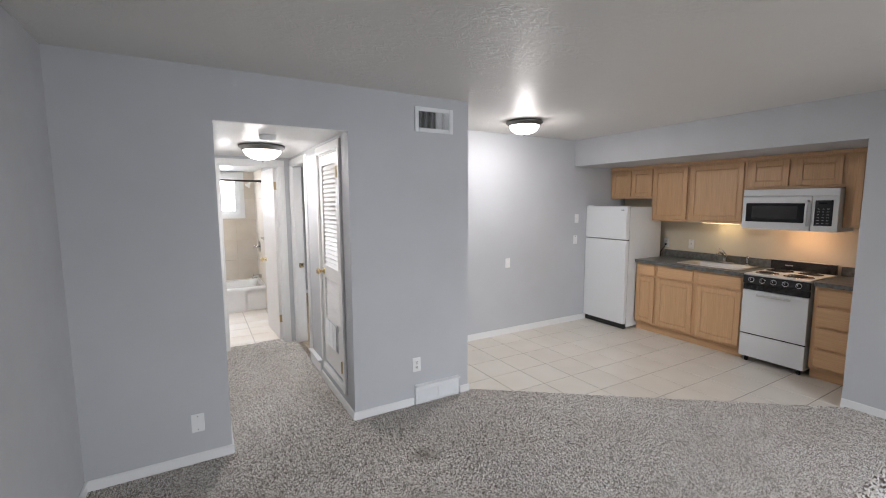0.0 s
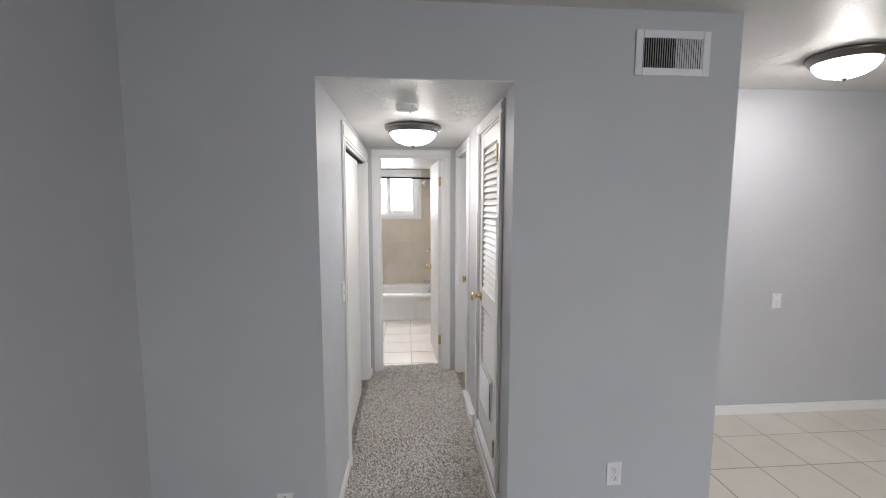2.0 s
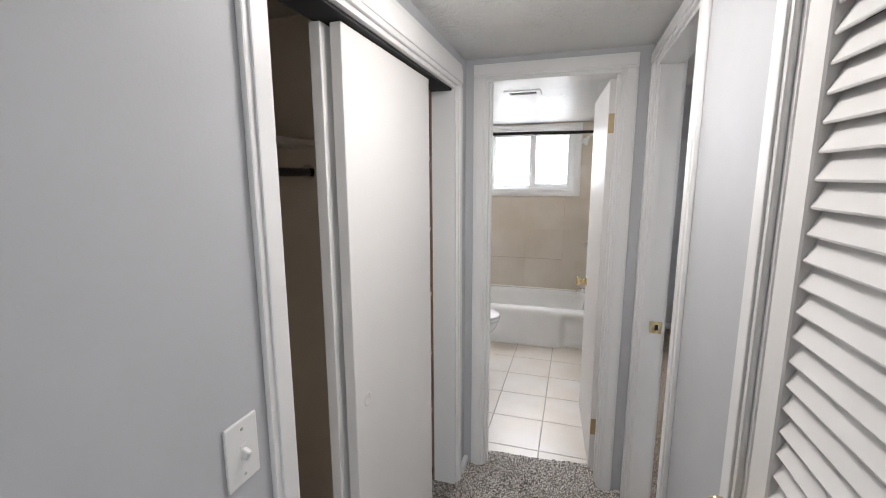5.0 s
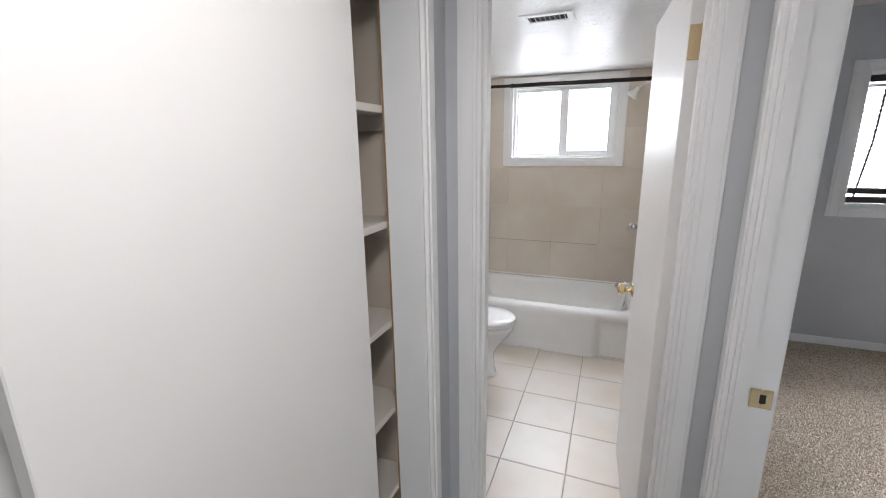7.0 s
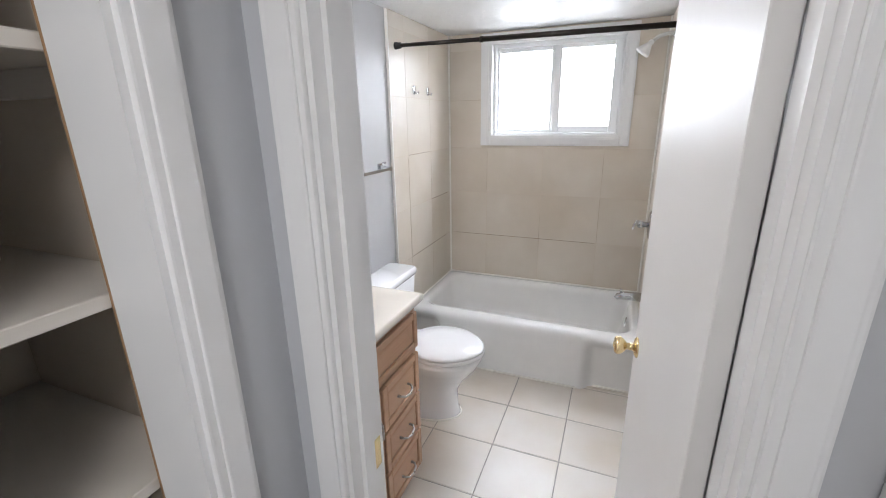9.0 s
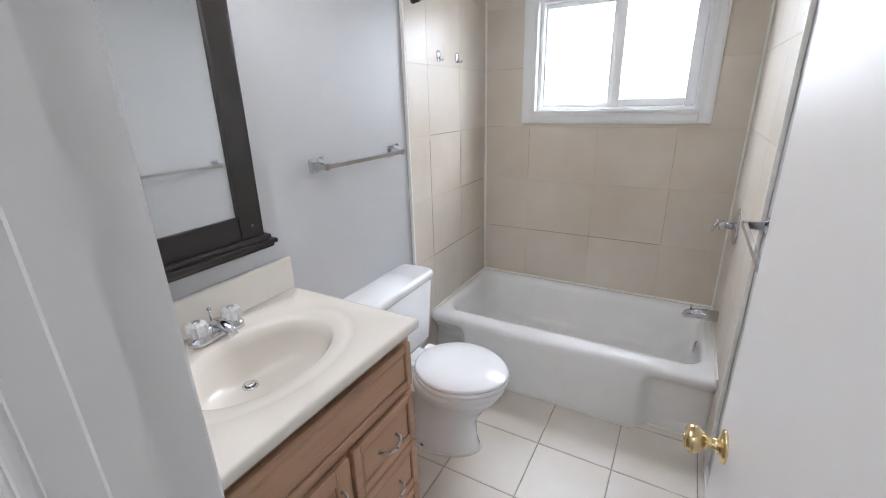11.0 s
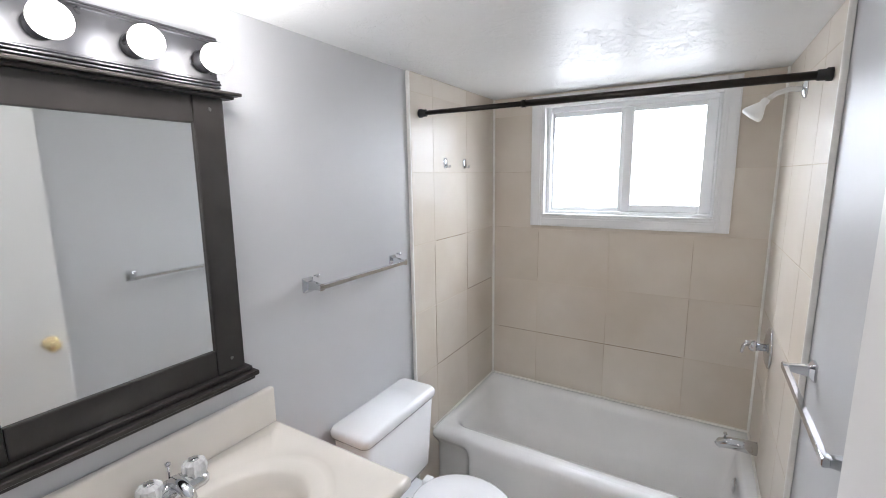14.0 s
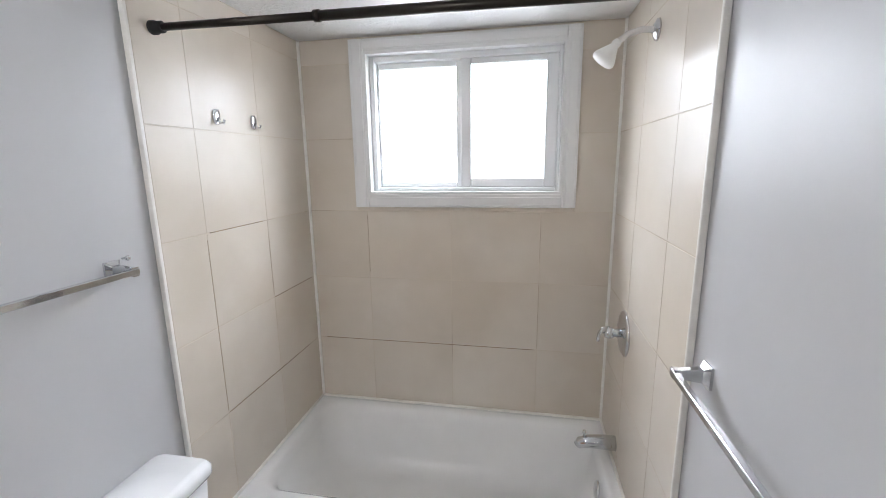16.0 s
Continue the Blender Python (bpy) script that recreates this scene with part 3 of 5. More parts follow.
# bathroom door, swung into the room
bd = thing("bathroom_door", "white flush bathroom door standing open", "door", pose(0.678, 5.722, 0, 0, 0, 93.5))
part("slab", box(0.0, 0.67, -0.004, 0.031, 0.02, 2.03, 0.002), DOOR, bd)
knob(bd, pose(0.61, 0.031, 0.915, 0, 0, 180))
knob(bd, pose(0.61, -0.004, 0.915))
part("latch_plate", box(0.6695, 0.6712, 0.003, 0.024, 0.88, 0.94, 0.0006), BRASS, bd, "brass latch plate")
part("latch", box(0.671, 0.679, 0.008, 0.019, 0.902, 0.918, 0.002), BRASS, bd, "brass latch")
for z in (0.27, 1.83):
    hinge(bd, pose(-0.0005, 0.0135, z, 0, 0, -90))

# ---------------------------------------------------------------- windows
bw = thing("window_1", "white vinyl sliding bathroom window, frosted bright panes", "window", kind="structure")
for name, dims in (("casing", (-0.455, -0.387, 1.382, 2.128)), ("casing", (0.497, 0.557, 1.382, 2.128)), ("casing", (-0.3865, 0.4965, 2.074, 2.128)), ("casing", (-0.3865, 0.4965, 1.382, 1.442))):
    u0, u1, v0, v1 = dims
    part(name, moved(casing_bar(u0, u1, v0, v1, 0.016), pose(0, 8.19, 0)), TRIM, bw)
for a, b, c, d in ((-0.387, -0.375, 1.442, 2.074), (0.485, 0.497, 1.442, 2.074), (-0.375, 0.485, 2.062, 2.074), (-0.375, 0.485, 1.442, 1.454)):
    part("reveal", box(a, b, 8.178, 8.329, c, d), TRIM, bw)
fr = part("window_frame", box(-0.375, -0.352, 8.225, 8.30, 1.454, 2.062, 0.003), VINYL, bw)
for a, b, c, d in ((0.472, 0.485, 1.454, 2.062), (-0.352, 0.472, 2.036, 2.062), (-0.352, 0.472, 1.454, 1.472)):
    part("window_frame", box(a, b, 8.225, 8.30, c, d, 0.003), VINYL, bw)


def sash(x0, x1, y, z0, z1, w, wm, low=0.022):
    s = part("sash", box(x0, x0 + w, y - 0.012, y + 0.012, z0, z1, 0.003), VINYL, bw)
    part("stile", box(x1 - wm, x1, y - 0.012, y + 0.012, z0, z1, 0.003), VINYL, s)
    part("rail", box(x0 + w, x1 - wm, y - 0.012, y + 0.012, z1 - 0.026, z1, 0.003), VINYL, s)
    part("rail", box(x0 + w, x1 - wm, y - 0.012, y + 0.012, z0, z0 + low, 0.003), VINYL, s)
    p = part("pane", box(x0 + w - 0.006, x1 - wm + 0.006, y - 0.002, y + 0.002, z0 + low - 0.006, z1 - 0.020), PANE, s)
    p.visible_shadow = False


sash(-0.352, 0.066, 8.275, 1.472, 2.036, 0.012, 0.044)
sash(0.046, 0.472, 8.250, 1.472, 2.036, 0.046, 0.052, 0.040)
solid("backdrop_bath", box(-2.2, 2.3, 9.6, 9.61, 0.3, 3.6), SKYCARD, "white overcast sky outside the bathroom window", "sky", kind="structure")

w2 = thing("window_2", "white framed bedroom window with lowered blinds", "window", kind="structure")
for u0, u1, v0, v1 in ((1.97, 2.046, 1.022, 2.095), (3.154, 3.23, 1.022, 2.095), (2.0465, 3.1535, 2.027, 2.095), (2.0465, 3.1535, 1.022, 1.093)):
    part("casing", moved(casing_bar(u0, u1, v0, v1, 0.018), pose(0, 8.25, 0)), TRIM, w2)
for a, b, c, d in ((2.05, 2.08, 1.09, 2.03), (3.12, 3.15, 1.09, 2.03), (2.08, 3.12, 2.0, 2.03), (2.08, 3.12, 1.09, 1.12)):
    part("window_frame", box(a, b, 8.26, 8.39, c, d, 0.003), VINYL, w2)
p = part("pane", box(2.08, 3.12, 8.36, 8.364, 1.12, 2.0), PANE, w2)
p.visible_shadow = False
solid("backdrop_bedroom", box(1.2, 4.4, 8.9, 8.91, 0.4, 2.9), glow_mat("pale_sky", (0.95, 0.98, 1.0), 1.2), "white overcast sky outside the bedroom window", "sky", kind="structure")
bl = thing("window_blind", "white slatted blind with dark brown rails", "blind")
part("head_rail", box(2.085, 3.115, 8.275, 8.315, 1.955, 1.999, 0.003), DARK_BROWN, bl, "dark brown head rail")
part("bottom_rail", box(2.085, 3.115, 8.28, 8.312, 1.122, 1.168, 0.004, 2), DARK_BROWN, bl, "dark brown bottom rail")
slat_b = finish("slat", moved(box(2.087, 3.113, -0.018, 0.018, -0.0012, 0.0012), pose(0, 0, 0, 42, 0, 0)), BLIND)
for i in range(21):
    s = new("slat", slat_b)
    s.parent, s.location = bl, (0, 8.297, 1.262 + i * 0.0335)
part("lower_rail", box(2.087, 3.113, 8.28, 8.312, 1.186, 1.232, 0.004), DARK_BROWN, bl)
part("wand", tube([(2.18, 8.268, 1.96), (2.165, 8.264, 1.55), (2.12, 8.262, 1.16)], 0.007, 8), BLACK_MATT, bl, "thin dark blind wand")
part("cord", tube([(2.165, 8.27, 1.17), (2.17, 8.262, 1.13), (2.15, 8.262, 1.11)], 0.002, 6), BLACK_MATT, bl)

w3 = thing("window_3", "white framed glazed patio door", "window", kind="structure")
for a, b, c, d in ((1.9, 1.96, 0.05, 2.1), (3.44, 3.5, 0.05, 2.1), (1.96, 3.44, 2.04, 2.1), (1.96, 3.44, 0.05, 0.10), (2.67, 2.73, 0.10, 2.04)):
    part("window_frame", box(a, b, -1.90, -1.81, c, d, 0.003), VINYL, w3)
solid("backdrop_living", box(0.7, 4.7, -2.4, -2.39, 1.5, 4.2), SKYCARD, "white overcast sky outside the living room window", "sky", kind="structure")


# ---------------------------------------------------------------- ceiling and wall fittings
def dome_light(x, y, z, r):
    c = thing("ceiling_light", "lit frosted glass dome light with dark bronze ring", "ceiling light", pose(x, y, z), "dome ceiling lights")
    part("pan", lathe([(r * 0.62, 0), (r, -0.004), (r * 1.02, -0.016), (r * 0.98, -0.026), (r * 0.92, -0.03), (r * 0.90, -0.046), (r * 0.83, -0.05), (r * 0.80, -0.03), (0, -0.028)], 56), BRONZE, c, "dark bronze pan and ring", True)
    d = part("glass_dome", lathe([(r * 0.82, -0.046), (r * 0.80, -0.062), (r * 0.70, -0.088), (r * 0.52, -0.11), (r * 0.28, -0.124), (0.0, -0.128)], 48), BOWL_GLOW, c, "glowing frosted glass bowl", True)
    d.visible_shadow = False
    part("finial", lathe([(0.0, -0.126), (0.012, -0.128), (0.010, -0.134), (0.006, -0.137), (0.008, -0.142), (0.0, -0.148)], 16), BRONZE, c, "bronze finial", True)
    return c


dome_light(0.397, 4.547, HL, 0.187)
dome_light(2.77, 3.87, H, 0.18)
sd = thing("smoke_detector", "round white plastic smoke detector on the ceiling", "smoke detector", pose(0.36, 3.93, HL))
part("body", lathe([(0.062, 0), (0.062, -0.012), (0.056, -0.016), (0.054, -0.03), (0.046, -0.037), (0.0, -0.038)], 36), PLASTIC, sd, "", True)
for i in range(18):
    a = i * 20
    part("vent_rib", moved(box(0.05, 0.0585, -0.002, 0.002, -0.028, -0.016), pose(0, 0, 0, 0, 0, a)), REGISTER, sd)
part("test_button", moved(lathe([(0.010, -0.037), (0.009, -0.041), (0.0, -0.0415)], 16), pose(0.018, 0, 0)), PLASTIC, sd, "", True)

# return-air grille high on the hall wall
g = thing("air_grille", "white metal return-air grille, half its blades dark", "vent", pose(1.335, 3.45, 2.17))
GW, GH = 0.335, 0.187
# the wall is solid here; a black sheet paints the duct's shade
part("backing", box(0.03, GW - 0.03, -0.002, -0.0005, 0.03, GH - 0.03), DARK, g, "black sheet painted as the shade of the duct")
for a, b, c, d in ((0, 0.032, 0, GH), (GW - 0.032, GW, 0, GH), (0.0325, GW - 0.0325, GH - 0.032, GH), (0.0325, GW - 0.0325, 0, 0.032)):
    part("frame", box(a, b, -0.012, 0, c, d, 0.004, 2), REGISTER, g)
blade = finish("blade", box(-0.0065, 0.0065, -0.0005, 0.0005, 0.031, GH - 0.031), REGISTER)
for i in range(26):
    s = new("blade", blade)
    s.parent = g
    s.matrix_basis = pose(0.037 + i * 0.0104, -0.0075, 0, 0, 0, 68 if i < 14 else 32)

def register(name, m, w, h, label, cells=(2, 1)):
    r = thing(name, label, "vent", m)
    part("plate", box(0, w, -0.014, 0, 0, h, 0.004, 2), REGISTER, r)
    part("top_flange", box(0, w, -0.04, -0.0145, h - 0.02, h - 0.004, 0.003), REGISTER, r)
    k = int((h - 0.07) / 0.009)
    for i in range(k):
        for q in range(cells[0]):
            u0 = 0.025 + q * (w - 0.04) / cells[0]
            part("louvre", moved(box(0, (w - 0.04) / cells[0] - 0.012, -0.004, 0.004, -0.001, 0.001), pose(u0, -0.016, 0.03 + i * 0.009, 50, 0, 0)), REGISTER, r)
    return r


register("baseboard_register", pose(1.312, 3.45, 0.004), 0.41, 0.172, "white metal baseboard register at the carpet")
register("baseboard_register", pose(0.815, 4.80, 0.014, 0, 0, -90), 0.40, 0.155, "white metal baseboard register in the hall")


def plate(name, label, m, kind="outlet"):
    o = thing(name, label, "outlet" if kind == "outlet" else "switch" if kind == "switch" else "wall plate", m)
    part("cover", box(-0.036, 0.036, -0.006, 0, -0.058, 0.058, 0.003, 2), PLASTIC, o)
    if kind == "outlet":
        for z in (-0.021, 0.021):
            s = part("socket", box(-0.0165, 0.0165, -0.008, -0.0055, z - 0.0145, z + 0.0145, 0.004, 2), PLASTIC, o)
            # slots are black boxes on the face, coloured as their inner shade
            for u in (-0.006, 0.006):
                part("slot", box(u - 0.0016, u + 0.0016, -0.0085, -0.0078, z - 0.002, z + 0.007), DARK, s)
            part("slot", box(-0.0028, 0.0028, -0.0085, -0.0078, z - 0.0115, z - 0.006), DARK, s)
    elif kind == "switch":
        part("toggle", moved(box(-0.005, 0.005, -0.016, 0, -0.009, 0.009, 0.002), pose(0, -0.004, 0, 22, 0, 0)), PLASTIC, o)
        part("collar", box(-0.007, 0.007, -0.0068, -0.0055, -0.014, 0.014, 0.0006), PLASTIC, o)
    for z in ((0.0,) if kind == "outlet" else (-0.042, 0.042)):
        part("screw", moved(lathe([(0.003, 0), (0.0025, 0.0015)], 10), pose(0, -0.006, z, 90, 0, 0)), DARK if kind == "blank" else MARK_GREY, o)
    return o


plate("blank_plate", "white blank wall plate near the carpet", pose(-0.197, 3.45, 0.27), "blank")
plate("wall_outlet", "white double outlet above the register", pose(1.33, 3.45, 0.342))
plate("light_switch", "white toggle light switch in the hall", pose(-0.014, 4.036, 1.118, 0, 0, 90), "switch")
plate("light_switch", "white toggle switch on the kitchen wall", pose(3.14, 4.57, 0.89), "switch")
plate("light_switch", "white toggle switch beside the refrigerator", pose(4.31, 4.57, 1.41), "switch")
plate("blank_plate", "small white plate beside the refrigerator", pose(4.295, 4.57, 1.124), "blank")
k_out = plate("wall_outlet", "white outlet with a plugged-in cord", pose(5.30, 3.90, 1.09, 0, 0, -90))
plate("light_switch", "white double switch above the counter", pose(5.30, 3.567, 1.096, 0, 0, -90), "switch")
plate("wall_outlet", "white outlet beside the range", pose(5.30, 1.93, 1.08, 0, 0, -90))
pc = thing("power_cord", "black cord and plug hanging from the outlet", "cord")
part("plug", box(5.272, 5.293, 3.888, 3.912, 1.058, 1.082, 0.004), BLACK_MATT, pc)
part("cord", tube([(5.275, 3.90, 1.062), (5.262, 3.915, 1.02), (5.268, 3.955, 0.965), (5.285, 3.965, 0.93), (5.29, 3.963, 0.7)], 0.004, 8), BLACK_MATT, pc, "", True)

# bathroom ceiling vent
bv = thing("ceiling_vent", "white bathroom ceiling vent with dark slots", "vent", pose(0.05, 6.445, 2.14))
# black sheet under the closed ceiling, painting the shade in the slots
part("backing", box(0.012, 0.188, 0.012, 0.098, -0.003, 0), DARK, bv)
for a, b, c, d in ((-0.02, 0.012, -0.02, 0.13), (0.188, 0.22, -0.02, 0.13), (0.0125, 0.1875, 0.098, 0.13), (0.0125, 0.1875, -0.02, 0.012)):
    part("frame", box(a, b, c, d, -0.008, 0, 0.003), REGISTER, bv)
for i in range(8):
    part("slat", moved(box(-0.0042, 0.0042, 0.013, 0.097, -0.0008, 0.0008), pose(0.022 + i * 0.0223, 0, -0.006, 0, 62, 0)), REGISTER, bv)


# ---------------------------------------------------------------- cabinets
def panel(w, h, d=0.019, frame=0.052, raised=True, oak=OAK):
    """A framed door or drawer front in the plane y = 0, facing -y, from its lower left corner."""
    bm = box(0, frame, -d, 0, 0, h, 0.003)
    box(w - frame, w, -d, 0, 0, h, 0.003, 1, bm)
    box(frame - 0.001, w - frame + 0.001, -d + 0.0008, -0.0005, h - frame, h, 0.003, 1, bm)
    box(frame - 0.001, w - frame + 0.001, -d + 0.0008, -0.0005, 0, frame, 0.003, 1, bm)
    f = frame - 0.002
    a, b = (f, w - f, f, h - f), (f + 0.014, w - f - 0.014, f + 0.014, h - f - 0.014)
    y0, y1 = -d * 0.45, -d * 0.78 if raised else -d * 0.45
    merge(bm, loft([[(a[0], y0, a[2]), (a[1], y0, a[2]), (a[1], y0, a[3]), (a[0], y0, a[3])], [(b[0], y1, b[2]), (b[1], y1, b[2]), (b[1], y1, b[3]), (b[0], y1, b[3])]], True, False))
    return bm


def slab_front(w, h, d=0.019):
    bm = box(0, w, -d * 0.6, 0, 0, h, 0.002)
    box(0.006, w - 0.006, -d, -d * 0.55, 0.006, h - 0.006, 0.006, 2, bm)
    return bm


def upper(y_far, y_near, z0, z1, doors, label):
    """A wall cabinet on the east wall; its local x runs from y_far down to y_near."""
    w = y_far - y_near
    c = thing("upper_cabinet", label, "cabinet", pose(4.99, y_far, z0, 0, 0, -90), "kitchen wall cabinets")
    part("body", box(0.001, w - 0.001, 0.0, 0.308, 0, z1 - z0 - 0.002, 0.001), OAK, c)
    h = z1 - z0
    for u0, u1 in doors:
        d = part("door", panel(u1 - u0, h - 0.065), OAK, c)
        d.location = (u0, -0.001, 0.025)
    return c


upper(4.568, 3.93, 1.675, 2.085, [(0.03, 0.325), (0.345, 0.635)], "honey oak cabinet with two doors above the refrigerator")
upper(3.93, 3.455, 1.39, 2.085, [(0.02, 0.455)], "honey oak wall cabinet with one tall door")
upper(3.455, 2.845, 1.39, 2.085, [(0.02, 0.585)], "wide honey oak wall cabinet above the sink")
upper(2.845, 2.035, 1.76, 2.085, [(0.035, 0.375), (0.435, 0.785)], "honey oak cabinet with two doors above the microwave")
upper(2.035, 1.60, 1.39, 2.085, [(0.07, 0.40)], "honey oak wall cabinet beside the microwave")
solid("cabinet_crown", box(4.962, 4.99, 1.60, 4.568, 2.068, 2.0985, 0.004, 2), OAK, "narrow honey oak trim along the cabinet tops", "trim", kind="structure")


def base(y_far, y_near, fronts, label):
    w = y_far - y_near
    c = thing("base_cabinet", label, "cabinet", pose(4.71, y_far, 0, 0, 0, -90), "kitchen base cabinets")
    part("carcass", box(0.001, w - 0.001, 0.0, 0.585, 0.10, 0.735, 0.001), OAK, c)
    part("front_rail", box(0.001, w - 0.001, 0.0, 0.018, 0.7352, 0.868), OAK_H, c)
    part("side_panel", box(0.001, 0.017, 0.0182, 0.585, 0.7352, 0.868), OAK, c)
    part("side_panel", box(w - 0.017, w - 0.001, 0.0182, 0.585, 0.7352, 0.868), OAK, c)
    part("toe_kick", box(0.002, w - 0.002, 0.045, 0.06, 0, 0.0995), OAK_H, c)
    for kind, u0, u1, v0, v1 in fronts:
        bm = panel(u1 - u0, v1 - v0) if kind == "door" else slab_front(u1 - u0, v1 - v0)
        part("door" if kind == "door" else "drawer_front", bm, OAK if kind == "door" else OAK_H, c).location = (u0, -0.001, v0)
    return c


base(3.912, 3.63, [("door", 0.018, 0.262, 0.125, 0.695), ("drawer", 0.018, 0.262, 0.715, 0.85)], "narrow honey oak base cabinet beside the refrigerator")
base(3.63, 2.67, [("door", 0.015, 0.445, 0.125, 0.695), ("drawer", 0.015, 0.445, 0.715, 0.85), ("door", 0.50, 0.945, 0.125, 0.695), ("drawer", 0.50, 0.945, 0.715, 0.85)], "honey oak sink base cabinet with two doors")
base(2.095, 1.50, [("drawer", 0.03, 0.565, 0.12, 0.295), ("drawer", 0.03, 0.565, 0.305, 0.49), ("drawer", 0.03, 0.565, 0.50, 0.685), ("drawer", 0.03, 0.565, 0.70, 0.845)], "honey oak base cabinet with four drawers")

# worktop, in two runs, with a cut-out for the sink
wt = thing("worktop", "dark grey laminate worktop with a low upstand", "worktop")
sx0, sx1, sy0, sy1 = 4.83, 5.19, 2.79, 3.43
for dims in ((4.67, sx0, 2.668, 3.912), (sx1, 5.296, 2.668, 3.912), (sx0 + 0.0002, sx1 - 0.0002, sy1, 3.912), (sx0 + 0.0002, sx1 - 0.0002, 2.668, sy0)):
    part("top", box(*dims, 0.87, 0.908), LAMINATE, wt)
part("top", box(4.67, 5.296, 1.50, 2.093, 0.87, 0.908, 0.004, 2), LAMINATE, wt)
part("upstand", box(5.278, 5.2985, 2.668, 3.912, 0.9085, 1.0, 0.004, 2), LAMINATE, wt)
part("upstand", box(5.278, 5.2985, 1.50, 2.093, 0.9085, 1.0, 0.004, 2), LAMINATE, wt)

sk = thing("kitchen_sink", "stainless steel drop-in kitchen sink", "sink")
cx, cy = (sx0 + sx1) / 2, (sy0 + sy1) / 2
part("basin", loft([rrect(cx, cy, 0.21, 0.345, 0.03, 0.9085), rrect(cx, cy, 0.21, 0.345, 0.03, 0.915), rrect(cx, cy, 0.185, 0.32, 0.04, 0.917), rrect(cx, cy, 0.172, 0.305, 0.05, 0.905), rrect(cx, cy, 0.155, 0.285, 0.06, 0.76), rrect(cx, cy, 0.12, 0.25, 0.06, 0.75)], True, False), STEEL, sk, "", True)
part("drain", moved(lathe([(0.04, 0.0), (0.04, 0.004), (0.03, 0.003), (0.0, 0.002)], 24), pose(cx, cy, 0.75)), CHROME, sk, "", True)
kf = thing("kitchen_faucet", "chrome single-lever kitchen faucet", "faucet", pose(5.215, 3.12, 0.916))
part("base_plate", loft([rrect(0, 0, 0.028, 0.11, 0.027, 0), rrect(0, 0, 0.028, 0.11, 0.027, 0.008), rrect(0, 0, 0.022, 0.10, 0.02, 0.014)]), CHROME, kf, "", True)
part("body", lathe([(0.024, 0.012), (0.022, 0.05), (0.024, 0.09), (0.018, 0.105), (0, 0.11)], 24), CHROME, kf, "", True)
part("spout", tube([(0, 0, 0.06), (-0.06, 0, 0.115), (-0.13, 0, 0.135), (-0.18, 0, 0.12), (-0.19, 0, 0.10)], [0.016, 0.013, 0.012, 0.012, 0.011], 14), CHROME, kf, "", True)
part("lever", tube([(0, 0, 0.10), (0.0, 0.02, 0.135), (-0.02, 0.07, 0.165)], [0.012, 0.009, 0.007], 12), CHROME, kf, "", True)
ks = thing("sink_sprayer", "chrome side sprayer beside the faucet", "sprayer", pose(5.205, 2.88, 0.916))
part("base", lathe([(0.022, 0), (0.02, 0.012), (0.013, 0.018), (0, 0.019)], 20), CHROME, ks, "", True)
part("head", lathe([(0.011, 0.018), (0.010, 0.05), (0.014, 0.075), (0.012, 0.10), (0, 0.105)], 18), CHROME, ks, "", True)
uc = thing("undercabinet_lamp", "slim lamp under the wall cabinet above the sink", "lamp", pose(5.12, 3.15, 1.388))
part("housing", box(-0.04, 0.04, -0.22, 0.22, -0.004, 0.002, 0.001), PLASTIC, uc)
part("tube", moved(tube([(0, -0.2, 0), (0, 0.2, 0)], 0.004, 10), pose(0, 0, -0.008)), glow_mat("lit_warm_tube", (1.0, 0.75, 0.4), 1.5), uc, "lit warm lamp tube", True).visible_shadow = False

# ---------------------------------------------------------------- kitchen appliances
fg = thing("refrigerator", "white top-freezer refrigerator in the kitchen corner", "refrigerator", pose(4.495, 4.566, 0, 0, 0, -90))
FW, FH = 0.648, 1.575
part("cabinet", box(0.003, FW - 0.003, 0.062, 0.70, 0.03, FH - 0.01, 0.006, 2), APPLIANCE, fg)
part("freezer_door", box(0, FW, 0, 0.055, 1.155, FH, 0.012, 3), APPLIANCE, fg)
part("fridge_door", box(0, FW, 0, 0.055, 0.075, 1.145, 0.012, 3), APPLIANCE, fg)
part("gasket", box(0.008, FW - 0.008, 0.0555, 0.0615, 0.08, FH - 0.015), BLACK_MATT, fg)
part("kick_grille", box(0.01, FW - 0.01, 0.03, 0.06, 0.006, 0.07, 0.002), BLACK, fg, "black kick grille")
part("door_handle", box(FW - 0.022, FW - 0.004, -0.012, 0.004, 1.19, 1.50, 0.005, 2), APPLIANCE, fg)
part("door_handle", box(FW - 0.022, FW - 0.004, -0.012, 0.004, 0.60, 1.11, 0.005, 2), APPLIANCE, fg)
part("hinge_cap", box(0.01, 0.08, 0.02, 0.07, FH, FH + 0.012, 0.004), APPLIANCE, fg)
part("badge", box(FW - 0.09, FW - 0.055, -0.0015, 0.001, 1.525, 1.533), BLACK, fg, "small dark badge")
for u in (0.05, FW - 0.05):
    part("foot", moved(lathe([(0.02, 0.0), (0.02, 0.03)], 14), pose(u, 0.10, 0)), BLACK_MATT, fg)
    part("foot", moved(lathe([(0.02, 0.0), (0.02, 0.03)], 14), pose(u, 0.64, 0)), BLACK_MATT, fg)

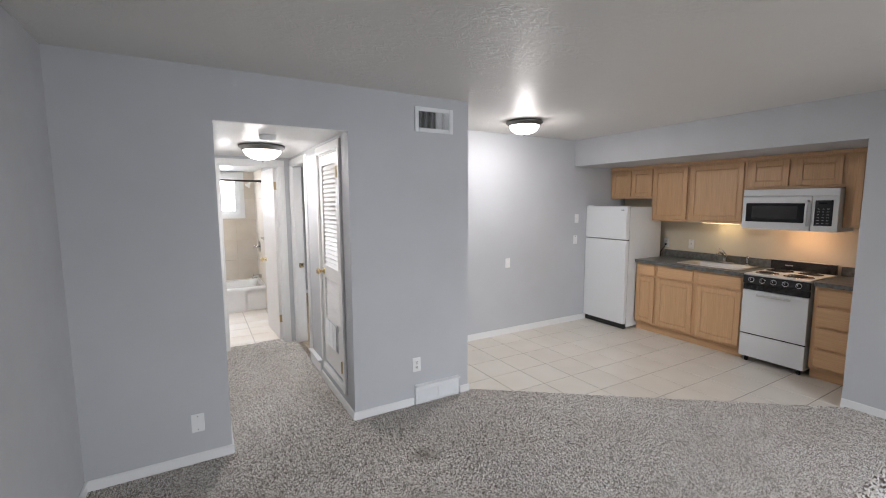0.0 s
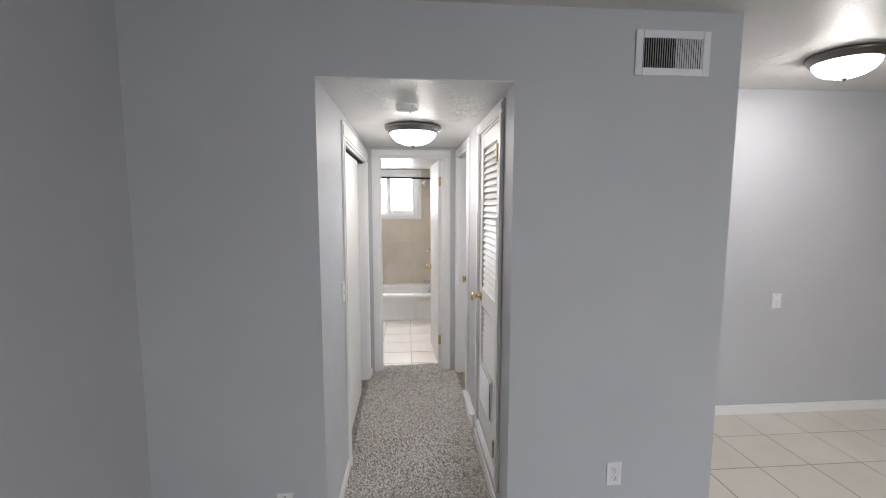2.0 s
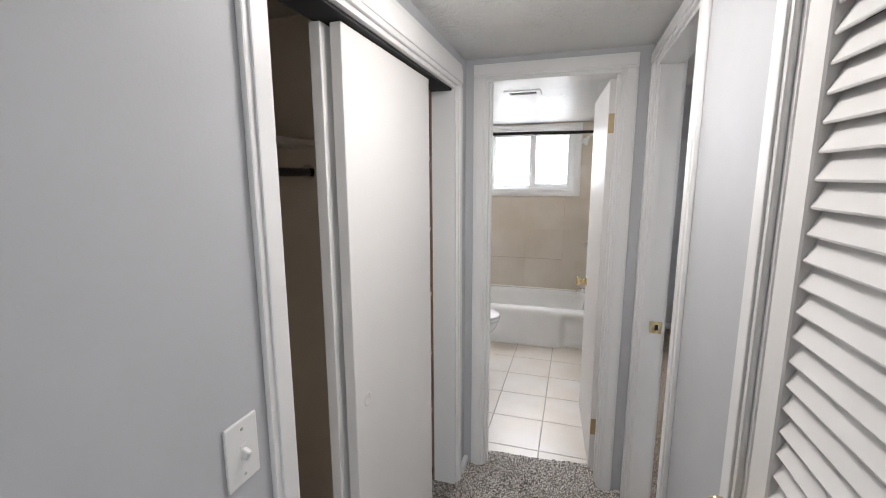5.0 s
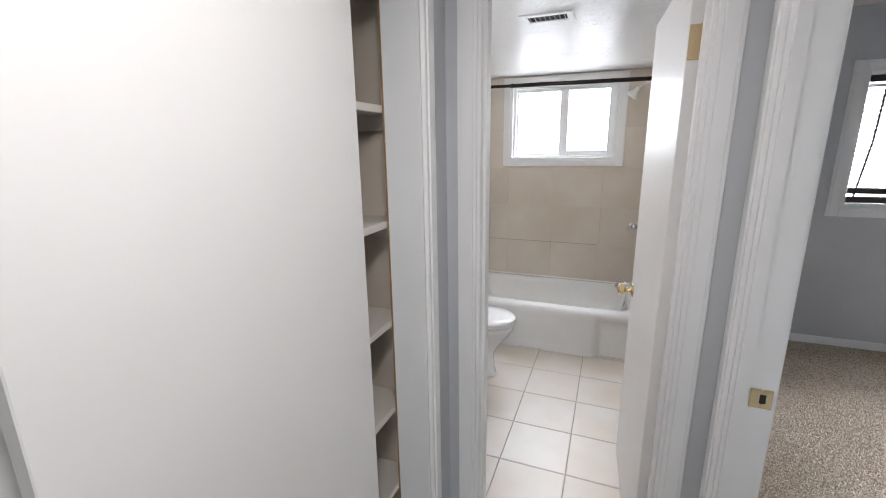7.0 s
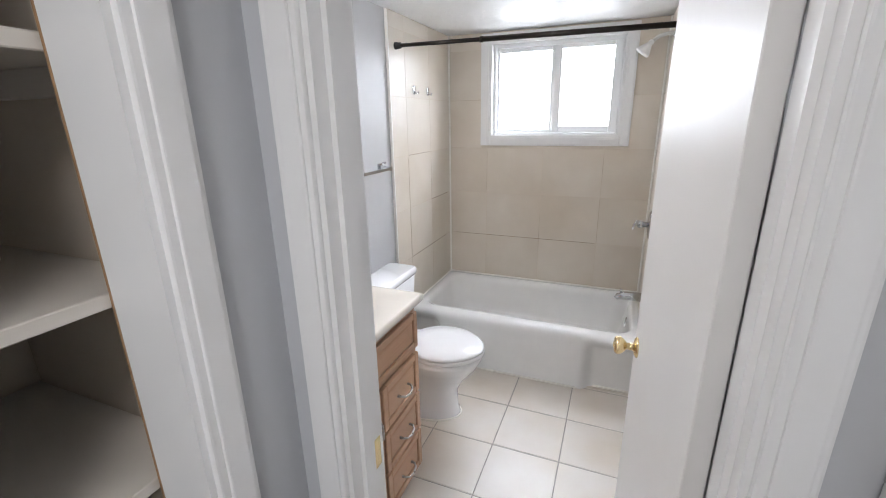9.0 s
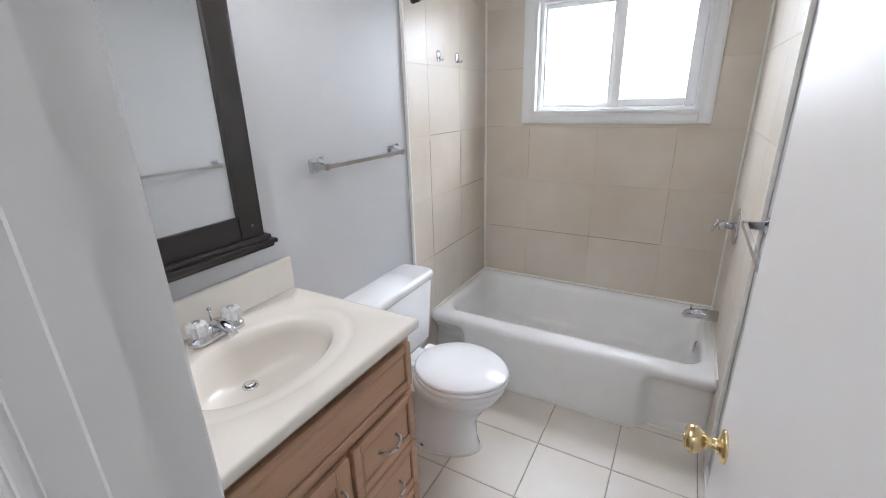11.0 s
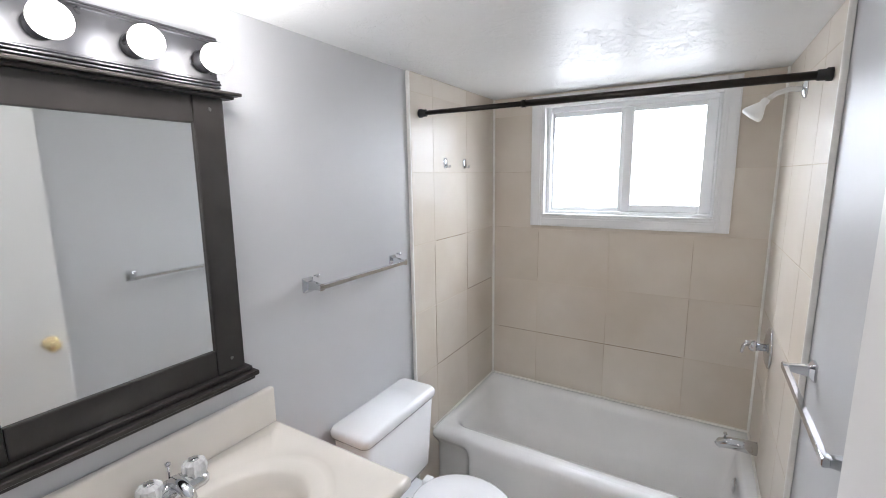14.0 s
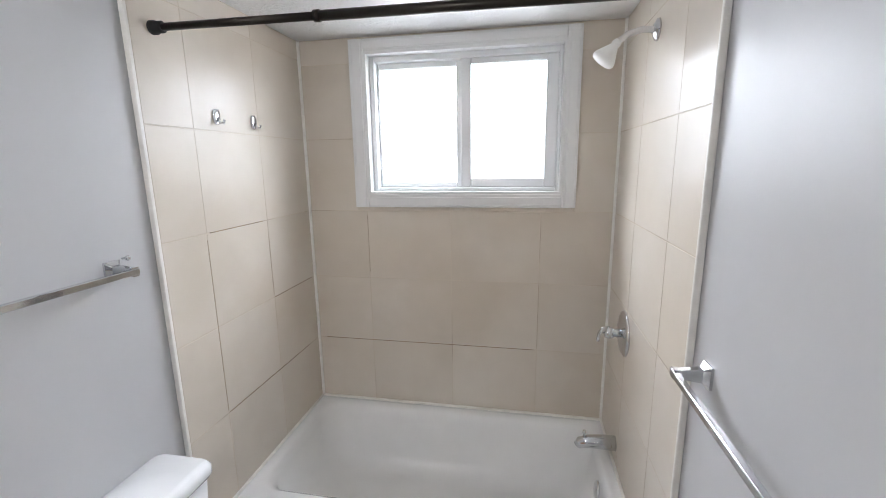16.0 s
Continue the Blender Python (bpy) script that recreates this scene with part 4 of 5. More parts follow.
rg = thing("range", "white apartment-size electric range, black trim", "stove", pose(4.665, 2.66, 0, 0, 0, -90))
RW = 0.545
part("body", box(0.004, RW - 0.004, 0.03, 0.60, 0.05, 0.895, 0.003), APPLIANCE, rg)
part("storage_drawer", box(0.0, RW, 0, 0.028, 0.06, 0.29, 0.006, 2), APPLIANCE, rg)
# black strip added over the white body to darken the gap like shade
part("gap_strip", box(0.003, RW - 0.003, 0.012, 0.0295, 0.286, 0.306), BLACK, rg, "black strip painted as the shade in the drawer gap")
part("oven_door", box(0.0, RW, 0, 0.028, 0.302, 0.745, 0.006, 2), APPLIANCE, rg)
hd = part("door_handle", box(0.13, RW - 0.13, -0.03, -0.012, 0.695, 0.715, 0.006, 2), STEEL, rg, "brushed metal oven handle")
for u in (0.15, RW - 0.15):
    part("bracket", box(u - 0.008, u + 0.008, -0.014, 0.001, 0.698, 0.712), STEEL, hd)
part("vent_panel", box(0.0, RW, 0.004, 0.028, 0.75, 0.812, 0.002), BLACK_MATT, rg, "dark ribbed vent strip")
for i in range(5):
    part("rib", box(0.01, RW - 0.01, 0.0, 0.0045, 0.757 + i * 0.011, 0.762 + i * 0.011), BLACK, rg)
cp = part("control_panel", box(0.0, RW, -0.008, 0.028, 0.816, 0.892, 0.004, 2), BLACK, rg, "black control strip")
for u in (0.075, 0.17, 0.265, 0.36, 0.465):
    kn = part("control_knob", moved(lathe([(0.024, 0), (0.024, 0.003), (0.019, 0.005), (0.016, 0.022), (0.014, 0.025), (0, 0.026)], 24), pose(u, -0.008, 0.854, 90, 0, 0)), BLACK, rg, "black knob with silver ring", True)
    part("ring", moved(lathe([(0.021, 0.003), (0.026, 0.003), (0.026, 0.0055), (0.021, 0.0055)], 24), pose(u, -0.008, 0.854, 90, 0, 0)), CHROME, kn, "", True)
    part("pointer", box(u - 0.0015, u + 0.0015, -0.0345, -0.0335, 0.854, 0.868), PLASTIC, kn)
part("cooktop", box(0.0, RW, 0.0, 0.60, 0.896, 0.912, 0.005, 2), APPLIANCE, rg, "white enamel cooktop")
for u, v, r in ((0.14, 0.15, 0.075), (0.40, 0.15, 0.095), (0.14, 0.42, 0.095), (0.40, 0.42, 0.075)):
    bn = part("drip_pan", moved(lathe([(r + 0.022, 0.0), (r + 0.022, 0.004), (r + 0.01, 0.005), (r, 0.001), (0, 0.0005)], 32), pose(u, v, 0.912)), CHROME, rg, "chrome drip pan", True)
    pts = [(u + (0.018 + (r - 0.022) * i / 90) * math.cos(i * 0.21), v + (0.018 + (r - 0.022) * i / 90) * math.sin(i * 0.21), 0.922) for i in range(91)]
    part("coil", tube(pts, 0.0045, 6), BLACK_MATT, bn, "black spiral heating coil", True)
bg = part("backguard", box(0.0, RW, 0.555, 0.605, 0.913, 1.01, 0.004, 2), BLACK, rg, "black backguard with steel edge")
part("edge_trim", box(0.0, RW, 0.553, 0.606, 1.0105, 1.016, 0.002), STEEL, bg)
part("badge", box(0.13, 0.20, 0.5535, 0.556, 0.958, 0.968), MARK_GREY, bg)
for u in (0.05, RW - 0.05):
    for v in (0.06, 0.55):
        part("foot", moved(lathe([(0.016, 0.0), (0.016, 0.05)], 12), pose(u, v, 0)), BLACK_MATT, rg)

mw = thing("microwave", "white over-range microwave with dark window", "microwave", pose(4.90, 2.825, 1.35, 0, 0, -90))
MW, MH = 0.785, 0.405
part("case", box(0.002, MW - 0.002, 0.03, 0.397, 0.0, MH, 0.004), APPLIANCE, mw)
part("top_vent", box(0.0, MW, 0.0, 0.029, 0.335, MH, 0.008, 2), APPLIANCE, mw)
dr = part("door", box(0.0, 0.585, -0.004, 0.029, 0.0, 0.332, 0.008, 2), APPLIANCE, mw)
part("door_window", box(0.035, 0.535, -0.0065, -0.0035, 0.075, 0.265, 0.002), DARK_GLASS, dr, "dark glass window")
part("inner_window", box(0.09, 0.48, -0.0075, -0.0063, 0.11, 0.235), BLACK, dr)
part("door_handle", tube([(0.56, -0.005, 0.05), (0.558, -0.034, 0.075), (0.558, -0.04, 0.17), (0.558, -0.034, 0.265), (0.56, -0.005, 0.29)], 0.012, 12), APPLIANCE, dr, "white bow handle", True)
pn = part("control_panel", box(0.587, MW, -0.002, 0.029, 0.0, 0.332, 0.006, 2), APPLIANCE, mw)
part("keypad", box(0.612, 0.745, -0.0045, -0.0015, 0.055, 0.292, 0.002), BLACK, pn, "black touch keypad")
part("display", box(0.64, 0.70, -0.0055, -0.0043, 0.255, 0.272), DARK_GLASS, pn)
for i in range(6):
    for q in range(3):
        part("key_mark", box(0.632 + q * 0.035, 0.650 + q * 0.035, -0.0052, -0.0044, 0.075 + i * 0.027, 0.078 + i * 0.027), MARK_GREY, pn)
part("lamp_lens", box(0.25, 0.50, 0.22, 0.30, -0.004, 0.0), glow_mat("lit_cooktop_lens", (1.0, 0.6, 0.28), 2.5), mw, "lit warm cooktop lamp").visible_shadow = False

# ---------------------------------------------------------------- vanity
VX, VY0, VY1, VZ = -0.168, 5.735, 6.495, 0.914
vc = thing("vanity_cabinet", "light brown oak vanity with doors and drawers", "cabinet", pose(-0.203, VY0 + 0.015, 0, 0, 0, 90))
CW = VY1 - VY0 - 0.03
part("carcass", box(0, CW, 0.0, 0.514, 0.09, 0.72, 0.001), VAN_WOOD, vc)
part("front_rail", box(0, CW, 0.0, 0.018, 0.7202, VZ - 0.035), VAN_WOOD_H, vc)
part("side_panel", box(0, 0.016, 0.0182, 0.514, 0.7202, VZ - 0.035), VAN_WOOD, vc)
part("side_panel", box(CW - 0.016, CW, 0.0182, 0.514, 0.7202, VZ - 0.035), VAN_WOOD, vc)
part("toe_kick", box(0.002, CW - 0.002, 0.05, 0.065, 0, 0.0895), VAN_WOOD, vc)
part("false_front", panel(CW - 0.03, 0.155, frame=0.028), VAN_WOOD_H, vc).location = (0.015, -0.001, 0.69)


def pull(parent, u, v, vertical=False):
    pts = [(-0.042, 0, 0), (-0.040, -0.016, 0), (-0.028, -0.027, -0.005), (0, -0.032, -0.009), (0.028, -0.027, -0.005), (0.040, -0.016, 0), (0.042, 0, 0)]
    bm = tube(pts, [0.0055, 0.0042, 0.004, 0.0045, 0.004, 0.0042, 0.0055], 10)
    moved(bm, pose(u, -0.0185, v, 0, 90 if vertical else 0, 0))
    part("pull_handle", bm, NICKEL, parent, "bowed nickel pull handle", True)


for v0, v1 in ((0.105, 0.285), (0.295, 0.475), (0.485, 0.665)):
    d = part("drawer_front", panel(0.29, v1 - v0, frame=0.03, oak=VAN_WOOD), VAN_WOOD_H, vc)
    d.location = (CW - 0.305, -0.001, v0)
    pull(d, 0.145, (v1 - v0) / 2)
dd = part("door", panel(CW - 0.305 - 0.03, 0.56), VAN_WOOD, vc)
dd.location = (0.015, -0.001, 0.105)
pull(dd, CW - 0.305 - 0.07, 0.44, True)

vt = thing("vanity_sink", "cream cultured marble vanity top with oval basin", "sink", pose(0, 0, VZ))
bxc, byc = -0.435, 6.14
angles = [2 * math.pi * i / 96 for i in range(96)]


def rect_ring(x0, x1, y0, y1, z):
    pts = []
    for a in angles:
        c, s = math.cos(a), math.sin(a)
        k = min((x1 - bxc) / c if c > 1e-9 else (x0 - bxc) / c if c < -1e-9 else 9, (y1 - byc) / s if s > 1e-9 else (y0 - byc) / s if s < -1e-9 else 9)
        pts.append([bxc + k * c, byc + k * s, z])
    for px in (x0, x1):
        for py in (y0, y1):
            i = min(range(96), key=lambda q: (pts[q][0] - px) ** 2 + (pts[q][1] - py) ** 2)
            pts[i] = [px, py, z]
    return pts


def oval(rx, ry, z, dx=0.0):
    return [(bxc + dx + rx * math.cos(a), byc + ry * math.sin(a), z) for a in angles]


x0, x1 = -0.717, VX
part("top", loft([rect_ring(x0, x1 - 0.004, VY0 + 0.004, VY1 - 0.004, -0.034), rect_ring(x0, x1, VY0, VY1, -0.028), rect_ring(x0, x1, VY0, VY1, -0.008), rect_ring(x0, x1 - 0.004, VY0, VY1 - 0.004, -0.001), rect_ring(x0, x1 - 0.012, VY0 + 0.01, VY1 - 0.012, 0.0),
    oval(0.208, 0.292, 0.0005), oval(0.203, 0.287, -0.003), oval(0.185, 0.262, -0.004), oval(0.158, 0.226, -0.006, -0.004), oval(0.149, 0.213, -0.014, -0.004), oval(0.141, 0.201, -0.045, -0.005), oval(0.126, 0.178, -0.095, -0.009), oval(0.098, 0.132, -0.122, -0.022), oval(0.060, 0.07, -0.130, -0.055), oval(0.030, 0.030, -0.133, -0.078)], True, False), MARBLE, vt, "", True)
bs = box(-0.7185, -0.695, VY0, VY1, -0.02, 0.116, 0.008, 3)
part("backsplash", bs, MARBLE, vt, "", True)
part("drain", moved(lathe([(0.023, 0), (0.023, 0.003), (0.017, 0.004), (0.016, 0.001), (0.0, 0.001)], 28), pose(bxc - 0.085, byc + 0.004, -0.1325)), CHROME, vt, "chrome drain ring", True)
part("stopper", moved(lathe([(0.0125, 0.0), (0.0125, 0.004), (0.009, 0.0065), (0.0, 0.0072)], 24), pose(bxc - 0.085, byc + 0.004, -0.1305)), CHROME, vt, "chrome pop-up stopper", True)
# black discs paint the shade inside the drain and the overflow
part("drain_hole", moved(lathe([(0.0145, 0), (0.0145, 0.0022), (0.0, 0.0020)], 24), pose(bxc - 0.085, byc + 0.004, -0.1322)), DARK, vt, "black disc painted as the shade in the drain")
part("overflow", moved(lathe([(0.009, 0), (0.008, 0.001), (0.0, 0.0005)], 16), pose(bxc + 0.130, byc, -0.045, 0, -65, 0)), DARK, vt)

fc = thing("vanity_faucet", "chrome faucet with two clear acrylic knobs", "faucet", pose(-0.632, 6.148, VZ + 0.001))
part("base", loft([rrect(0, 0, 0.027, 0.082, 0.026, 0), rrect(0, 0, 0.027, 0.082, 0.026, 0.012), rrect(0, 0, 0.023, 0.078, 0.022, 0.02), rrect(0, 0, 0.014, 0.03, 0.013, 0.042)], True), CHROME, fc, "", True)
part("spout", tube([(-0.008, 0, 0.018), (0.012, 0, 0.038), (0.042, 0, 0.042), (0.072, 0, 0.034), (0.082, 0, 0.022)], [0.024, 0.020, 0.0155, 0.014, 0.0115], 16), CHROME, fc, "", True)
part("lift_rod", tube([(-0.018, 0, 0.035), (-0.018, 0, 0.075)], 0.0025, 8), CHROME, fc, "", True)
part("rod_knob", moved(lathe([(0, 0), (0.006, 0.003), (0.007, 0.009), (0, 0.013)], 14), pose(-0.018, 0, 0.072)), CHROME, fc, "", True)
for v in (-0.052, 0.052):
    part("knob_stem", moved(lathe([(0.016, 0.012), (0.014, 0.024), (0.0, 0.025)], 18), pose(0, v, 0)), CHROME, fc, "", True)
    rings = []
    for r, z in ((0.018, 0.024), (0.025, 0.028), (0.028, 0.045), (0.025, 0.060), (0.016, 0.066)):
        rings.append([((r * (1.0 + (0.08 if i % 3 == 0 else -0.04))) * math.cos(2 * math.pi * i / 36), v + (r * (1.0 + (0.08 if i % 3 == 0 else -0.04))) * math.sin(2 * math.pi * i / 36), z) for i in range(36)])
    kb = part("crystal_knob", loft(rings), ACRYLIC, fc, "faceted clear acrylic knob")
    part("cap", moved(lathe([(0.012, 0.066), (0.011, 0.069), (0, 0.07)], 18), pose(0, v, 0)), CHROME, kb, "", True)

# mirror and lamp bar
mr = thing("wall_mirror", "wall mirror in a wide espresso black frame", "mirror", pose(-0.7195, 0, 1.11, 0, 1.3, 0) @ pose(0.7195, 0, -1.11))
part("glass", box(-0.706, -0.700, 5.885, 6.33, 1.205, 1.832), MIRROR, mr, "silvered mirror glass")
part("stile", box(-0.7195, -0.690, 6.32, 6.40, 1.14, 1.90, 0.004, 2), ESPRESSO, mr)
part("stile", box(-0.7195, -0.690, 5.82, 5.895, 1.14, 1.90, 0.004, 2), ESPRESSO, mr)
part("top_rail", box(-0.7192, -0.692, 5.896, 6.319, 1.822, 1.90, 0.004, 2), ESPRESSO, mr)
part("bottom_rail", box(-0.7192, -0.692, 5.896, 6.319, 1.14, 1.215, 0.004, 2), ESPRESSO, mr)
for z, d, o in ((1.898, 0.655, 0.034), (1.890, 0.672, 0.022)):
    part("cornice", box(-0.7195, -d, 5.82 - o, 6.40 + o, z, z + 0.0085, 0.002), ESPRESSO, mr)
for z, d, o in ((1.128, 0.672, 0.012), (1.114, 0.655, 0.022), (1.100, 0.668, 0.016)):
    part("ledge", box(-0.7195, -d, 5.82 - o, 6.40 + o, z, z + 0.0135, 0.002), ESPRESSO, mr)
for y in (5.857, 6.362):
    for z in (1.18, 1.86):
        part("screw", moved(lathe([(0.005, 0), (0.004, 0.0018), (0, 0.002)], 12), pose(-0.690, y, z, 0, 90, 0)), BRONZE, mr)

lb = thing("vanity_light", "grey pewter lamp bar with lit globe bulbs", "wall lamp")
part("bar", box(-0.7195, -0.668, 5.845, 6.39, 1.925, 2.03, 0.003), BAR_METAL, lb)
for i, (o, z) in enumerate(((0.006, 1.915), (0.010, 1.922), (0.006, 1.929))):
    part("moulding", box(-0.7195, -0.668 + o, 5.842, 6.393, z - 0.003, z + 0.003, 0.002), BAR_METAL, lb)
for o, z in ((0.010, 2.026), (0.006, 2.033)):
    part("moulding", box(-0.7195, -0.668 + o, 5.842, 6.393, z - 0.003, z + 0.003, 0.002), BAR_METAL, lb)
for y in (5.885, 6.042, 6.20, 6.353):
    s = part("socket", moved(lathe([(0.026, 0), (0.026, 0.012), (0.02, 0.018), (0.018, 0.028), (0, 0.029)], 24), pose(-0.668, y, 1.972, 0, 90, 0)), BAR_METAL, lb, "", True)
    gb = part("globe_bulb", moved(lathe([(0.015, 0.026)] + [(0.034 * math.sin(radians(a)), 0.060 - 0.034 * math.cos(radians(a))) for a in range(24, 181, 12)], 28), pose(-0.668, y, 1.972, 0, 90, 0)), BULB_GLOW, s, "lit white globe bulb", True)
    gb.visible_shadow = False


# ---------------------------------------------------------------- towel bars, hooks
def towel_bar(m, w, label):
    """A chrome square bar between two posts, on a wall facing local -y."""
    t = thing("towel_bar", label, "towel bar", m, "chrome towel bars")
    for u in (0, w):
        k = part("bracket", loft([rrect(0, 0, 0.022, 0.026, 0.004, 0), rrect(0, 0, 0.022, 0.026, 0.004, 0.006), rrect(0, 0, 0.011, 0.016, 0.003, 0.016), rrect(0, 0, 0.009, 0.010, 0.002, 0.06), rrect(0, 0, 0.010, 0.012, 0.002, 0.074)]), CHROME, t)
        k.matrix_basis = pose(u, 0, 0, 90, 0, 0)
    part("bar", box(-0.012, w + 0.012, -0.076, -0.062, -0.008, 0.008, 0.0015), CHROME, t)
    return t


bar_w = towel_bar(pose(-0.72, 6.675, 1.318, 0, 0, 90), 0.476, "chrome towel bar above the toilet")
for u in (0.034, 0.510):
    part("anchor_screw", tube([(u, 0, 0.026), (u, -0.014, 0.028), (u, -0.016, 0.028), (u, -0.020, 0.028), (u, -0.024, 0.028)], [0.003, 0.003, 0.0065, 0.0075, 0.004], 10), CHROME, bar_w, "", True)
towel_bar(pose(0.738, 7.195, 1.122, 0, 0, -90), 0.476, "chrome towel bar on the wall by the tub")
for y in (7.596, 7.802):
    hk = thing("wall_hook", "small chrome adhesive hook on the tiles", "hook", pose(-0.7045, y, 1.748, 0, 0, 90), "tile hooks")
    part("back_plate", moved(loft([rrect(0, 0, 0.017, 0.026, 0.014, 0), rrect(0, 0, 0.017, 0.026, 0.014, 0.003), rrect(0, 0, 0.014, 0.023, 0.012, 0.005)]), pose(0, 0, 0, 90, 0, 0)), CHROME, hk, "", True)
    part("prong", tube([(0, -0.004, -0.004), (0, -0.014, -0.02), (0, -0.026, -0.022), (0, -0.030, -0.010)], [0.005, 0.0045, 0.004, 0.0045], 10), CHROME, hk, "", True)

# ---------------------------------------------------------------- toilet
TY = 6.955
tl = thing("toilet", "white two-piece toilet with lid down", "toilet", pose(-0.718, TY, 0))


def egg(cx, rx, ry, z, n=40, flat=0.0):
    pts = []
    for i in range(n):
        a = 2 * math.pi * i / n
        c, s = math.cos(a), math.sin(a)
        w = ry * (1 - 0.10 * max(0, c) ** 2 + flat * max(0, -c) * 0.05)
        pts.append((cx + rx * (c if c > 0 else c * 0.92), w * s, z))
    return pts


part("bowl", loft([egg(0.33, 0.205, 0.118, 0.0), egg(0.33, 0.208, 0.120, 0.012), egg(0.33, 0.195, 0.108, 0.05), egg(0.335, 0.185, 0.104, 0.16), egg(0.365, 0.20, 0.118, 0.23), egg(0.41, 0.215, 0.15, 0.30), egg(0.43, 0.225, 0.178, 0.355), egg(0.435, 0.222, 0.18, 0.378), egg(0.435, 0.20, 0.165, 0.385)]), PORCELAIN, tl, "", True)
part("rear_deck", box(0.03, 0.28, -0.105, 0.105, 0.28, 0.386, 0.02, 3), PORCELAIN, tl, "", True)
part("foot_block", box(0.08, 0.30, -0.085, 0.085, 0.0, 0.30, 0.03, 3), PORCELAIN, tl, "", True)
part("seat", loft([egg(0.445, 0.218, 0.180, 0.388), egg(0.445, 0.225, 0.187, 0.394), egg(0.445, 0.225, 0.187, 0.404), egg(0.445, 0.218, 0.180, 0.409)]), PORCELAIN, tl, "white toilet seat", True)
part("lid", loft([egg(0.445, 0.212, 0.176, 0.411), egg(0.445, 0.222, 0.185, 0.416), egg(0.445, 0.222, 0.185, 0.425), egg(0.445, 0.212, 0.175, 0.432), egg(0.445, 0.12, 0.10, 0.436)]), PORCELAIN, tl, "closed white lid", True)
for v in (-0.075, 0.075):
    part("lid_hinge", box(0.225, 0.262, v - 0.022, v + 0.022, 0.388, 0.425, 0.006, 2), PORCELAIN, tl, "", True)
part("tank", loft([rrect(0.095, 0, 0.075, 0.185, 0.03, 0.388), rrect(0.096, 0, 0.082, 0.20, 0.03, 0.41), rrect(0.098, 0, 0.088, 0.228, 0.03, 0.715)]), PORCELAIN, tl, "", True)
part("tank_lid", loft([rrect(0.098, 0, 0.092, 0.235, 0.03, 0.716), rrect(0.098, 0, 0.096, 0.24, 0.03, 0.724), rrect(0.098, 0, 0.096, 0.24, 0.03, 0.744), rrect(0.098, 0, 0.088, 0.232, 0.028, 0.756)]), PORCELAIN, tl, "", True)
for v in (-0.108, 0.108):
    part("floor_bolt", moved(lathe([(0.012, 0), (0.011, 0.012), (0.0, 0.014)], 12), pose(0.30, v, 0.012)), BRONZE, tl)
part("caulk_ring", loft([egg(0.33, 0.217, 0.128, 0.0005), egg(0.33, 0.208, 0.120, 0.006)]), CAULK, tl, "", True)

# ---------------------------------------------------------------- tub and its fittings
TX0, TX1, TF, TB, TZ = -0.708, 0.727, 7.432, 8.196, 0.365
tb = thing("bathtub", "white enamelled alcove bathtub, empty", "bathtub")


def tub_ring(ix, iyf, iyb, r, z, n=10):
    x0, x1, y0, y1 = TX0 + ix, TX1 - ix, TF + iyf, TB - iyb
    return rrect((x0 + x1) / 2, (y0 + y1) / 2, (x1 - x0) / 2, (y1 - y0) / 2, r, z, n)


part("basin", loft([tub_ring(0, 0.05, 0, 0.012, TZ - 0.03), tub_ring(0, 0.035, 0, 0.012, TZ - 0.006), tub_ring(0.01, 0.045, 0.006, 0.02, TZ), tub_ring(0.045, 0.085, 0.045, 0.09, TZ - 0.002), tub_ring(0.056, 0.105, 0.058, 0.10, TZ - 0.014), tub_ring(0.066, 0.12, 0.068, 0.11, TZ - 0.05), tub_ring(0.11, 0.155, 0.10, 0.13, 0.12), tub_ring(0.19, 0.20, 0.14, 0.13, 0.075), tub_ring(0.28, 0.26, 0.2, 0.10, 0.065)], True, False), TUB_ENAMEL, tb, "", True)
# apron: a proud centre panel between ends set back under the rolled rim
rows = []
xs = [TX0 + (TX1 - TX0) * i / 70 for i in range(71)]
for z, lean in ((0.0, -0.004), (0.03, -0.004), (0.05, 0.002), (0.065, 0.004), (0.10, 0.006), (0.20, 0.006), (0.25, 0.005), (0.28, 0.003), (0.30, 0.001), (0.325, 0.0), (0.342, 0.004), (0.354, 0.014), (0.3615, 0.03), (0.3645, 0.05)):
    row = []
    for x in xs:
        t = min(1, max(0, min(x - TX0 - 0.17, TX1 - x - 0.25) / 0.055))
        t = t * t * (3 - 2 * t)
        depth = 0.058 * (1 - t) * (1.0 if z < 0.25 else max(0.0, (0.33 - z) / 0.08))
        row.append((x, TF - 0.008 + lean + depth, z))
    rows.append(row)
bm = bmesh.new()
vs = [[bm.verts.new(p) for p in r] for r in rows]
for a, b in zip(vs, vs[1:]):
    for i in range(70):
        bm.faces.new((a[i], a[i + 1], b[i + 1], b[i]))
back = [[bm.verts.new((p[0], TF + 0.07, p[2])) for p in (r[0], r[-1])] for r in rows]
for k in range(len(rows) - 1):
    bm.faces.new((vs[k][0], vs[k + 1][0], back[k + 1][0], back[k][0]))
    bm.faces.new((vs[k][-1], back[k][1], back[k + 1][1], vs[k + 1][-1]))
part("apron", bm, TUB_ENAMEL, tb, "white enamelled apron", True)
ov = part("overflow_plate", moved(lathe([(0.034, 0), (0.034, 0.004), (0.028, 0.009), (0.010, 0.011), (0, 0.011)], 28), pose(TX1 - 0.078, 7.80, 0.305, 0, -82, 0)), CHROME, tb, "chrome overflow plate", True)
